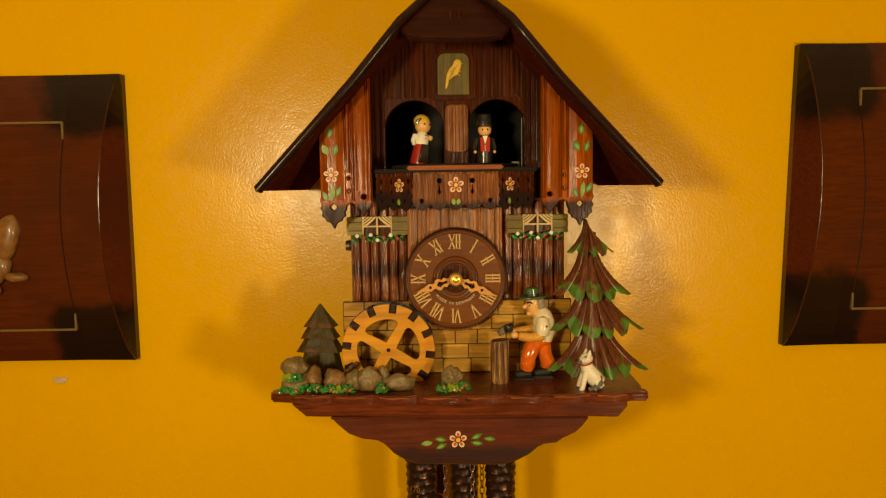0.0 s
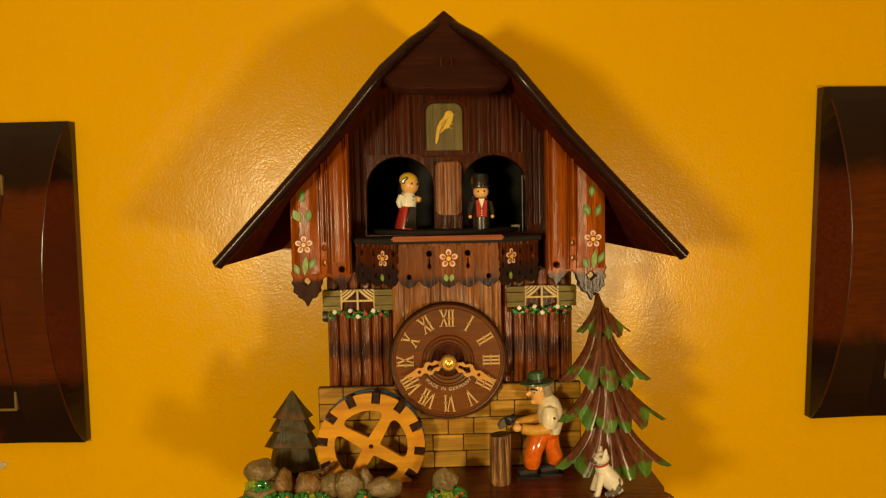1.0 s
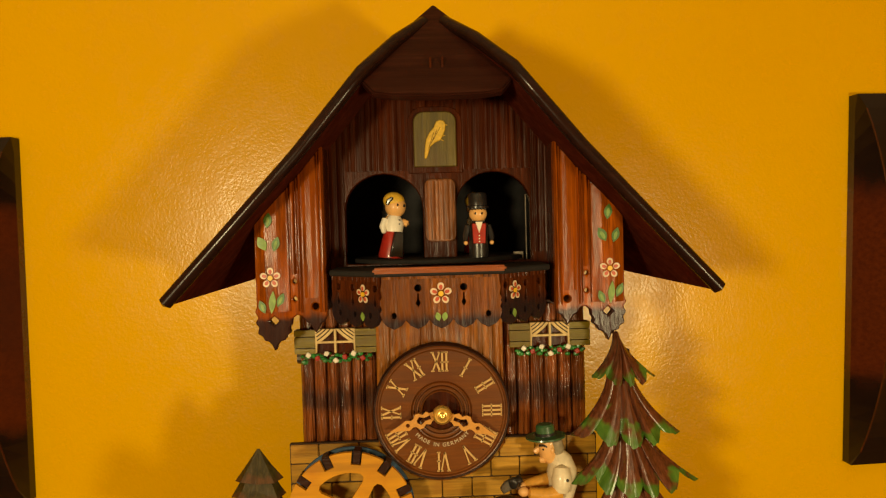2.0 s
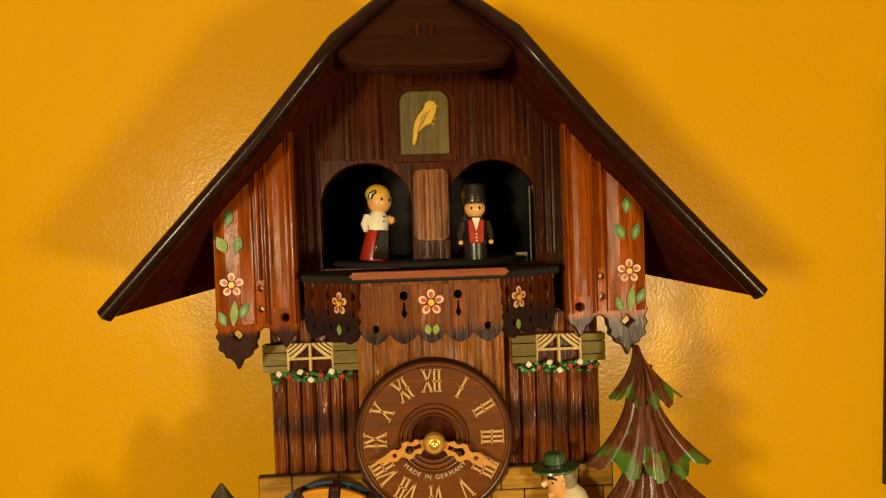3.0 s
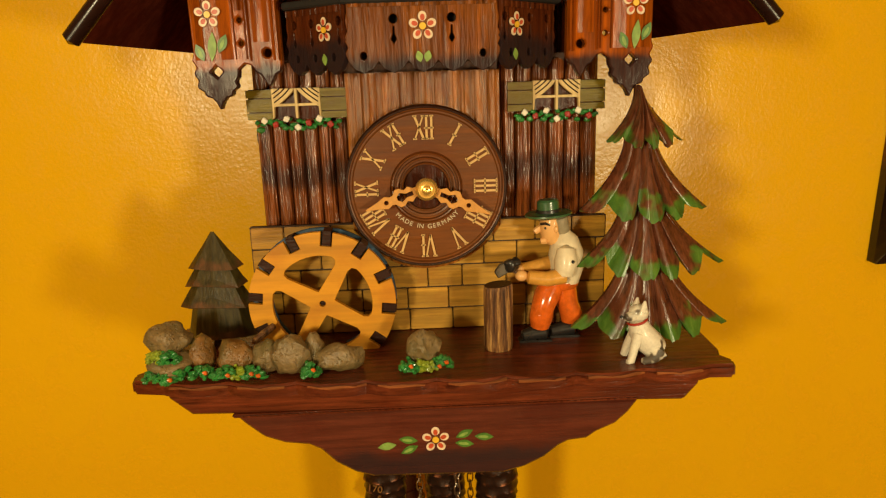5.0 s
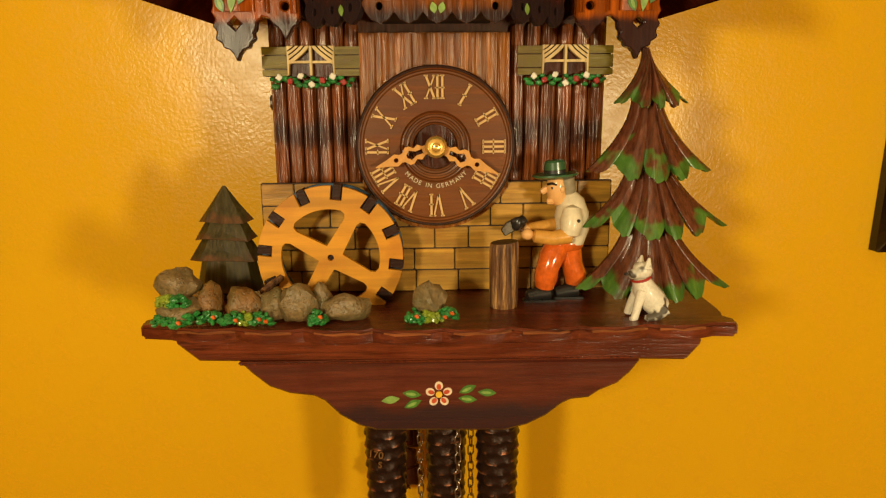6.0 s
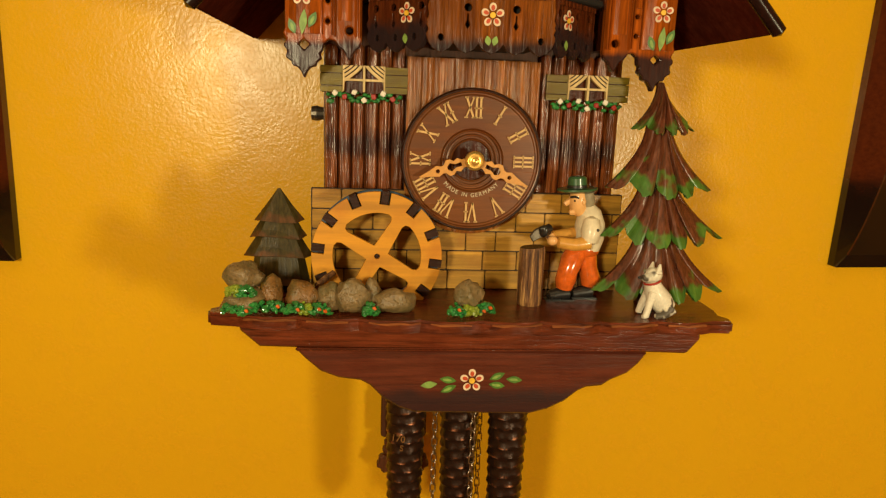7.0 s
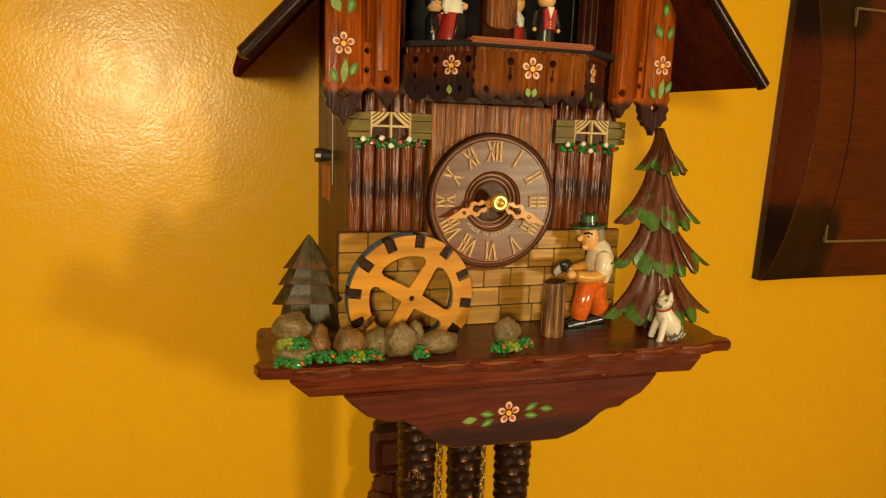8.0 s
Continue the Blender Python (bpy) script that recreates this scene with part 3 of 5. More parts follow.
def gable():
    zt = lambda x: under_roof(x) - 0.001
    x0, x1 = CX - 0.083, CX + 0.083
    xs = [x1 - (x1 - x0) * k / 12 for k in range(13)]
    outline = [(x0, 1.7005), (x1, 1.7005)] + [(x, min(zt(x), 1.842)) for x in xs]
    def arch(a, b_, top):
        r = (b_ - a) / 2
        return [(a, 1.7045)] + [(b_, 1.7045)] + ring((a + b_) / 2, top - r * 0.92, r, r * 0.92, 16, 0, 180)
    holes = [arch(-0.0665, -0.0085, 1.7715), arch(0.0165, 0.0725, 1.7715)]
    body = part("gable_front", plate(outline, -0.0885, -0.0803, holes, 0.0006), GABLE, clock, "red-brown gable board with two arched openings")
    # planed strips over the gable, beside and above the arches
    k = 0
    for a, b_, low, high in ((x0, -0.0672, 1.7105, 9), (0.0732, x1, 1.7105, 9), (-0.0672, -0.0135, 1.7735, 9), (0.0180, 0.0732, 1.7735, 9), (-0.0135, 0.0180, 1.8190, 9)):
        b = ridged(a, b_, low, 1.840, -0.0888, grooves(0.0052, 0.0013, 5.0 + k), 0.001, zt)
        part("grooved_strip", b, GABLE, body)
        k += 1
    # post between the arches, with rounded corners
    px0, px1, r = -0.0070, 0.0160, 0.005
    corners = ring(px1 - r, 1.7665 - r, r, r, 5, 0, 90) + ring(px0 + r, 1.7665 - r, r, r, 5, 90, 180) + ring(px0 + r, 1.720 + r, r, r, 5, 180, 270) + ring(px1 - r, 1.720 + r, r, r, 5, 270, 360)
    post = part("middle_post", plate(corners, -0.0935, -0.0889, edge=0.0006), POST, clock, "grooved walnut post with rounded corners")
    part("planed_face", ridged(px0 + 0.0015, px1 - 0.0015, 1.7215, 1.7650, -0.0938, grooves(0.0038, 0.0008, 2.2), 0.001), POST, post)
    # cuckoo's door
    dx0, dx1, dz0, dz1 = -0.0140, 0.0175, 1.7755, 1.8160
    c = 0.0075
    def shape(grow):
        return [(dx0 - grow, dz0 - grow), (dx1 + grow, dz0 - grow), *ring(dx1 - c, dz1 - c, c + grow, None, 5, 0, 90), *ring(dx0 + c, dz1 - c, c + grow, None, 5, 90, 180)]
    part("door_surround", plate(shape(0.0045), -0.0905, -0.0888, edge=0.0005), GABLE, clock)
    door = part("cuckoo_door", plate(shape(0.0), -0.0940, -0.0906, edge=0.0006), DOOR_OLIVE, clock, "small olive green cuckoo door")
    bird = [(-0.0072, -0.0148), (-0.0062, -0.0155), (-0.0050, -0.0125), (-0.0036, -0.0065), (-0.0005, -0.0035), (0.0030, -0.0015), (0.0046, 0.0020), (0.0058, 0.0060), (0.0062, 0.0098), (0.0050, 0.0125), (0.0025, 0.0132), (0.0004, 0.0120), (-0.0004, 0.0098), (-0.0010, 0.0078), (-0.0038, 0.0040), (-0.0058, -0.0005), (-0.0066, -0.0060)]
    mx, mz = 0.0020, 1.7965
    part("bird_relief", plate([(mx + x * 1.22 + 0.0004, mz + z) for x, z in bird], -0.0958, -0.0941, edge=0.0006), BIRD, door, "yellow painted bird in relief")
    for (xa, za), (xb, zb) in (((0.0062, 0.0102), (0.0092, 0.0092)), ((0.0044, 0.0010), (0.0074, 0.0018)), ((0.0038, -0.0012), (0.0062, -0.0022))):
        part("bird_line", limb([(mx + xa, -0.0945, mz + za, 0.0004), (mx + xb, -0.0945, mz + zb, 0.0003)], 5), BIRD, door)
    for u in range(3):
        part("feather_line", limb([(mx - 0.0052 + u * 0.0017, -0.0959, mz - 0.008 + u * 0.003, 0.00016), (mx - 0.001 + u * 0.0024, -0.0959, mz + 0.0040 + u * 0.0018, 0.00016)], 5), DARK_TRIM, door, "dark feather line")


gable()


# painted ornaments: raised brush strokes
def flower(parent, m, size):
    b = bmesh.new()
    for k in range(5):
        a = radians(90 + 72 * k)
        cx, cz = 0.66 * size * math.cos(a), 0.66 * size * math.sin(a)
        joined(b, plate(ring(0, 0, 0.300 * size, 0.330 * size, 12), -0.0003, 0.0002, edge=0), pose(cx, 0, cz, 0, 90 - math.degrees(a), 0), 0)
        joined(b, plate(ring(0, 0, 0.165 * size, 0.230 * size, 10), -0.0005, -0.0003, edge=0), pose(cx * 0.88, 0, cz * 0.88, 0, 90 - math.degrees(a), 0), 1)
    joined(b, plate(ring(0, 0, 0.24 * size, None, 12), -0.0008, 0.0002, edge=0), None, 2)
    bmesh.ops.transform(b, matrix=m, verts=b.verts)
    part("painted_flower", b, [PETAL, RUST, YELLOW], parent, "white and red painted flower with a yellow middle")


def leaf(parent, m, length, width, mat):
    b = plate([(width * math.sin(math.pi * u) * 0.5, length * (u - 0.5)) for u in (0, 0.15, 0.3, 0.45, 0.6, 0.75, 0.9, 1.0)] + [(-width * math.sin(math.pi * u) * 0.5, length * (u - 0.5)) for u in (0.9, 0.75, 0.6, 0.45, 0.3, 0.15)], -0.0003, 0.0002, edge=0)
    if mat is GREEN:
        joined(b, plate(ring(0, -length * 0.05, width * 0.2, length * 0.28, 10), -0.0005, -0.0003, edge=0), None, 1)
    bmesh.ops.transform(b, matrix=m, verts=b.verts)
    part("painted_leaf", b, [mat, PALE_GREEN], parent, "green painted leaf")


# wings: the carved boards at both sides of the gable
WING_Y = -0.121


def wing(side):
    X = lambda d: CX + side * d
    def top(d):
        return under_roof(X(d)) - 0.0012
    def bottom_pts():
        # from the inner edge outwards: small pendant, notch, large pendant
        return [(0.0810, 1.671), (0.0825, 1.667), (0.0850, 1.6655), (0.0868, 1.662), (0.0890, 1.6585), (0.0912, 1.662), (0.0930, 1.6655), (0.0958, 1.667), (0.0985, 1.671), (0.1020, 1.672), (0.1055, 1.669), (0.1060, 1.665), (0.1078, 1.6625), (0.1066, 1.6595), (0.1098, 1.6570), (0.1104, 1.6545), (0.1138, 1.6535), (0.1160, 1.651), (0.1180, 1.6465), (0.1200, 1.651), (0.1222, 1.6535), (0.1256, 1.6545), (0.1262, 1.6570), (0.1300, 1.6595), (0.1287, 1.6635), (0.1312, 1.667), (0.1290, 1.6705), (0.1312, 1.6745), (0.1300, 1.678)]
    pts = bottom_pts()
    outline = [(X(d), z) for d, z in pts] + [(X(0.1300), top(0.1300))] + [(X(d), top(d)) for d in (0.115, 0.102, 0.09, 0.0810)]
    diamond = lambda d, z, r: [(X(d - r), z), (X(d), z - r), (X(d + r), z), (X(d), z + r)]
    holes = [diamond(0.1180, 1.6680, 0.0036), diamond(0.1030, 1.6955, 0.0022), diamond(0.1030, 1.6830, 0.0022), ring(X(0.0890), 1.6715 + 0.006, 0.0026, None, 10)]
    body = part("carved_wing", plate(outline, WING_Y, WING_Y + 0.0075, holes, 0.0008), WING, clock, "chestnut side board with a scalloped pendant edge")
    # mouldings planed along the board
    def moulding(d0, d1, low, depth, kind):
        a, b_ = sorted((X(d0), X(d1)))
        if kind == "round":
            prof = lambda x: depth * math.sqrt(max(0.0, 1 - ((x - (a + b_) / 2) / ((b_ - a) / 2)) ** 2))
        else:
            prof = lambda x: depth * min(1.0, 3.2 * min(x - a, b_ - x) / (b_ - a))
        part("moulding", ridged(a, b_, low, 1.9, WING_Y + 0.0002, prof, 0.002, lambda x: under_roof(x) - 0.0012), WING, body)
    moulding(0.0813, 0.0838, 1.6735, 0.0030, "round")
    moulding(0.0840, 0.0860, 1.6735, 0.0018, "round")
    moulding(0.0864, 0.0966, 1.6835, 0.0012, "facet")
    moulding(0.0970, 0.0990, 1.6735, 0.0024, "round")
    moulding(0.0994, 0.1006, 1.6745, 0.0018, "round")
    moulding(0.1012, 0.1048, 1.7005, 0.0034, "round")
    moulding(0.1056, 0.1066, 1.6745, 0.0018, "round")
    moulding(0.1070, 0.1296, 1.6745, 0.0026, "facet")
    # return to the case
    for d0, d1 in ((0.0813, 0.0865), (0.1005, 0.1050)):
        a, b_ = sorted((X(d0), X(d1)))
        low = 1.6735 if d0 < 0.09 else 1.7000
        part("wing_return", plate([(a, low), (b_, low), (b_, under_roof(b_) - 0.0012), (a, under_roof(a) - 0.0012)], WING_Y + 0.0077, -0.0805, edge=0), GABLE, body)
    y = WING_Y - 0.0030
    flower(body, pose(X(0.1190), y, 1.6985), 0.0074)
    for dx, z, lean, ln, wd, mat in ((-0.0005, 1.7385, 8, 0.011, 0.0058, GREEN), (-0.005, 1.7225, -28, 0.011, 0.0065, PALE_GREEN if side < 0 else GREEN), (0.0045, 1.7220, 18, 0.011, 0.0055, GREEN), (-0.0062, 1.6785, -22, 0.010, 0.0050, GREEN), (0.0008, 1.6815, 6, 0.016, 0.0048, PALE_GREEN), (0.0066, 1.6830, 26, 0.011, 0.0050, GREEN)):
        leaf(body, pose(X(0.1190) + dx, y, z, 0, lean, 0), ln, wd, mat)
    return body


for s_ in (-1, 1):
    wing(s_)


# balcony: a bay of three carved boards under a red ledge
def balcony():
    def board(w, holes_at, n):
        half = w / 2
        pts = []
        for k in range(n):
            a, c = -half + w * k / n, -half + w * (k + 1) / n
            m_ = (a + c) / 2
            pts += [(a, 0.0055), (a + (m_ - a) * 0.35, 0.0020), (m_, -0.0005), (c - (c - m_) * 0.35, 0.0020)]
        pts += [(half, 0.0055), (half + 0.0016, 0.010), (half, 0.013), (half + 0.0020, 0.017), (half, 0.021), (half + 0.0008, 0.026), (half, 0.030), (half, 0.0355), (-half, 0.0355), (-half, 0.030), (-half - 0.0008, 0.026), (-half, 0.021), (-half - 0.0020, 0.017), (-half, 0.013), (-half - 0.0016, 0.010)]
        holes = []
        for x in holes_at:
            holes += [ring(x, 0.0265, 0.0024, None, 10), [(x - 0.0016, 0.0165), (x, 0.0140), (x + 0.0016, 0.0165), (x + 0.0005, 0.0190), (x + 0.0004, 0.0228), (x - 0.0004, 0.0228), (x - 0.0005, 0.0190)]]
        for k in range(n):
            if n == 5 and 0 < k < 4:
                continue
            x = -half + w * (k + 0.5) / n
            holes.append(ring(x, 0.0085, 0.0018, 0.0022, 8))
        return plate(pts, -0.0035, 0.0, holes, 0.0004)
    body = None
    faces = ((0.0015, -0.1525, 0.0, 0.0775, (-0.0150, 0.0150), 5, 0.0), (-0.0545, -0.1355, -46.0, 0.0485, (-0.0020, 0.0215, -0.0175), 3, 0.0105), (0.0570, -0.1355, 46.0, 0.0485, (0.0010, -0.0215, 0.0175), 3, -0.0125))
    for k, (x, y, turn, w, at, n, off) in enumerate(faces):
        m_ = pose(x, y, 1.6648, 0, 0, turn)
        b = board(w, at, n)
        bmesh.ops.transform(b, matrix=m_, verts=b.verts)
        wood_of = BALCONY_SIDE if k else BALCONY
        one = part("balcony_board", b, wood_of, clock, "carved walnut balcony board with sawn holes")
        strip = ridged(-w / 2 + 0.001, w / 2 - 0.001, 0.0310 if k else 0.0325, 0.0353, -0.0037, grooves(0.0045, 0.0010, 7.0 + k), 0.001)
        bmesh.ops.transform(strip, matrix=m_, verts=strip.verts)
        part("grooved_strip", strip, wood_of, one)
        flower(one, m_ @ pose(off, -0.0042, 0.0225), 0.0074 if k == 0 else 0.0066)
        for dx in ((-0.0022, 0.0022) if k == 0 else (-0.001,)):
            leaf(one, m_ @ pose(off + dx, -0.0042, 0.0075, 0, dx * 6000, 0), 0.006, 0.0038, PALE_GREEN)
    # ledge and floor
    pts = [(-0.0425, -0.1580), (0.0400, -0.1580), (0.0755, -0.1300), (0.0755, -0.0900), (-0.0775, -0.0900), (-0.0775, -0.1300)]
    b = plate([(CX + x, y) for x, y in pts], 0.0, 0.004, edge=0.0009)
    bmesh.ops.transform(b, matrix=Matrix(((1, 0, 0, 0), (0, 0, 1, 0), (0, 1, 0, 1.6990), (0, 0, 0, 1))), verts=b.verts)
    part("balcony_floor", b, INSIDE_SHADE, clock)
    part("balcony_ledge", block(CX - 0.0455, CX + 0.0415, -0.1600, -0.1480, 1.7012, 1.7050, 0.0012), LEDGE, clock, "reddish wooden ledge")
    # added solid black block, keeps the sawn holes dark as if shaded
    part("balcony_core", block(CX - 0.034, CX + 0.032, -0.1480, -0.0945, 1.6700, 1.6985), INSIDE_SHADE, clock)


balcony()


# grooved middle board, the ribs beside it
def front():
    low = ring(0.001, 1.5945, 0.0545, None, 26, 210, 330)
    pts = [(-0.0465, 1.665)] + [(-0.0465, 1.5665)] + low + [(0.0485, 1.5665), (0.0485, 1.665)]
    board = part("middle_board", plate(pts, -0.0930, -0.0802, edge=0.0008), PANEL, clock, "grooved walnut board behind the dial")
    part("planed_face", ridged(-0.0460, 0.0480, 1.5670, 1.6645, -0.0932, grooves(0.0046, 0.0012, 1.3), 0.001), PANEL, board)
    # planed ribs end at the round lower edge of the board: a rim in the same wood
    for x0, x1 in ((CX - 0.1075, -0.0470), (0.0490, CX + 0.1095)):
        n = 6
        w = (x1 - x0) / n
        for k in range(n):
            b = bmesh.new()
            rows = []
            high = 1.6715 + 0.001 * math.sin(k * 2.1 + x0 * 90)
            for i in range(21):
                u = -1 + 2 * i / 20
                x = x0 + w * (k + 0.5) + u * w * 0.48
                y = -0.0802 - 0.0048 * math.sqrt(max(0.0, 1 - u * u)) - 0.0006 + 0.0011 * noise.noise(Vector((x * 1500.0, k * 3.3, x0 * 40))) * (1 - u ** 4)
                zt = high - w * 0.5 * (1 - math.sqrt(max(0.0, 1 - u * u)))
                rows.append([b.verts.new((x, -0.0803, SHELF + 0.001)), b.verts.new((x, y, SHELF + 0.001)), b.verts.new((x, y, zt)), b.verts.new((x, -0.0803, zt + 0.0004))])
            for p, q in zip(rows, rows[1:]):
                for j in range(4):
                    b.faces.new((p[j], p[(j + 1) % 4], q[(j + 1) % 4], q[j]))
            b.faces.new(rows[0])
            b.faces.new(rows[-1])
            part("rib", b, SLAT, clock, smooth=True)


front()


# dial
DX, DZ = 0.0010, 1.5945


def dial():
    turn = pose(DX, 0, DZ, 90, 0, 0)       # the lathe's axis points out of the wall
    prof = [(0.0, 0.0965), (0.0140, 0.0965), (0.0143, 0.0990), (0.0152, 0.0994), (0.0158, 0.0972), (0.0170, 0.0972), (0.0174, 0.0996), (0.0184, 0.0998), (0.0190, 0.0976), (0.0202, 0.0976), (0.0207, 0.1000), (0.0214, 0.1002), (0.0220, 0.0990), (0.0228, 0.1003), (0.0455, 0.1006), (0.0465, 0.0996), (0.0475, 0.0996), (0.0482, 0.1016), (0.0496, 0.1022), (0.0504, 0.1010), (0.0506, 0.0945), (0.0, 0.0945)]
    ob = part("dial", lathe(prof, 72, turn), DIAL, clock, "round brown wooden dial with turned rings", True)
    # dark rim; the recess disc's dark brown includes the shadow round the hub
    part("dial_rim", lathe([(0.0486, 0.1012), (0.0490, 0.1024), (0.0500, 0.1026), (0.0508, 0.1014), (0.0510, 0.0950), (0.0507, 0.0950), (0.0503, 0.1008)], 72, turn, 1.0, True), DARK_TRIM, ob, "dark rounded rim", True)
    part("dial_recess", lathe([(0.0, 0.0969), (0.0139, 0.0969), (0.0139, 0.0966), (0.0, 0.0966)], 40, turn), GABLE, ob, "dark brown recess round the hub, shade painted in")
    strokes = {"I": [(0, 0, 0, 1)], "V": [(-0.20, 1, 0, 0), (0.20, 1, 0, 0)], "X": [(-0.19, 1, 0.19, 0), (0.19, 1, -0.19, 0)]}
    wide = {"I": 0.225, "V": 0.44, "X": 0.43}
    h = 0.0138
    for hour, text in enumerate(("XII", "I", "II", "III", "IIII", "V", "VI", "VII", "VIII", "IX", "X", "XI")):
        b = bmesh.new()
        total = sum(wide[c] for c in text)
        x = -total / 2
        def bar(x0, z0, x1, z1, t):
            d = Vector((x1 - x0, z1 - z0))
            s = block(-t / 2, t / 2, -0.1018, -0.1004, -d.length / 2, d.length / 2)
            joined(b, s, pose((x0 + x1) / 2, 0, (z0 + z1) / 2, 0, math.degrees(math.atan2(d.x, d.y)), 0))
        for c in text:
            mx = x + wide[c] / 2
            for k, (xa, za, xb, zb) in enumerate(strokes[c]):
                bar((mx + xa) * h, (za - 0.5) * h, (mx + xb) * h, (zb - 0.5) * h, 0.00140 if k == 0 else 0.00095)
            feet = {"I": ((0, 0), (0, 1)), "V": ((-0.20, 1), (0.20, 1)), "X": ((-0.19, 0), (0.19, 0), (-0.19, 1), (0.19, 1))}[c]
            for fx, z in feet:
                bar((mx + fx - 0.095) * h, (z - 0.5) * h, (mx + fx + 0.095) * h, (z - 0.5) * h, 0.0009)
            if c == "I":
                bar((mx - 0.1125) * h, -0.0004, (mx + 0.1125) * h, -0.0004, 0.0008)
            x += wide[c]
        r = 0.0372
        a = radians(30 * hour)
        bmesh.ops.transform(b, matrix=pose(DX + r * math.sin(a), 0, DZ + r * math.cos(a), 0, math.degrees(a), 0), verts=b.verts)
        part("numeral", b, CREAM, ob, "raised cream Roman numeral")
    # MADE IN GERMANY on an arc under the hub
    text = "MADE IN GERMANY"
    size = {"M": 1.25, "I": 0.5, " ": 0.7, "E": 0.85}
    whole = sum(size.get(c, 1.0) for c in text)
    along = 0.0
    for ch in text:
        k = along + size.get(ch, 1.0) / 2
        along += size.get(ch, 1.0)
        if ch == " ":
            continue
        cu = bpy.data.curves.new("letter", "FONT")
        cu.body, cu.size, cu.extrude, cu.align_x = ch, 0.0041, 0.0002, "CENTER"
        tmp = bpy.data.objects.new("letter", cu)
        scene.collection.objects.link(tmp)
        me = bpy.data.meshes.new_from_object(tmp.evaluated_get(bpy.context.evaluated_depsgraph_get()))
        bpy.data.objects.remove(tmp)
        b = bmesh.new()
        b.from_mesh(me)
        bpy.data.meshes.remove(me)
        a = radians(-51 + 102 * k / whole)
        r = 0.0262
        m_ = pose(DX + r * math.sin(a), -0.1006, DZ - r * math.cos(a), 0, -math.degrees(a), 0) @ pose(0, 0, 0, 90, 0, 0)
        bmesh.ops.transform(b, matrix=m_, verts=b.verts)
        part("letter", b, LETTER, ob)
    # pierced hands
    def hand(name, length, degrees, y):
        L = length
        half = [(0.0, 0.0028), (0.20, 0.0030), (0.27, 0.0050), (0.34, 0.0036), (0.40, 0.0056), (0.47, 0.0058), (0.53, 0.0030), (0.58, 0.0026), (0.66, 0.0040), (0.72, 0.0032), (0.80, 0.0022), (1.0, 0.0004)]
        pts = [(u * L, w) for u, w in half] + [(u * L, -w) for u, w in half[::-1]]
        holes = [[(0.22 * L, -0.0014), (0.33 * L, -0.0012), (0.42 * L, -0.0030), (0.48 * L, -0.0010), (0.48 * L, 0.0010), (0.42 * L, 0.0030), (0.33 * L, 0.0012), (0.22 * L, 0.0014)], ring(0.66 * L, 0, 0.0015, None, 8)]
        b = plate(pts, y, y + 0.0014, holes, 0.0003)
        bmesh.ops.transform(b, matrix=pose(DX, 0, DZ + 0.001, 0, -degrees, 0), verts=b.verts)
        part(name, b, HAND, ob, "golden pierced clock hand")
    hand("hour_hand", 0.0400, 199, -0.1085)
    hand("minute_hand", 0.0425, -24, -0.1115)
    part("hub", lathe([(0.0, 0.1180), (0.0012, 0.1186), (0.0020, 0.1184), (0.0026, 0.1170), (0.0034, 0.1166), (0.0050, 0.1168), (0.0063, 0.1160), (0.0069, 0.1145), (0.0069, 0.1125), (0.0, 0.1125)], 28, pose(DX, 0, DZ + 0.001, 90, 0, 0)), BRASS, ob, "polished brass hub", True)
    part("arbor", lathe([(0.0, 0.1150), (0.0022, 0.1150), (0.0022, 0.0970), (0.0, 0.0970)], 14, pose(DX, 0, DZ + 0.001, 90, 0, 0)), BRASS, ob, "brass arbor")


dial()


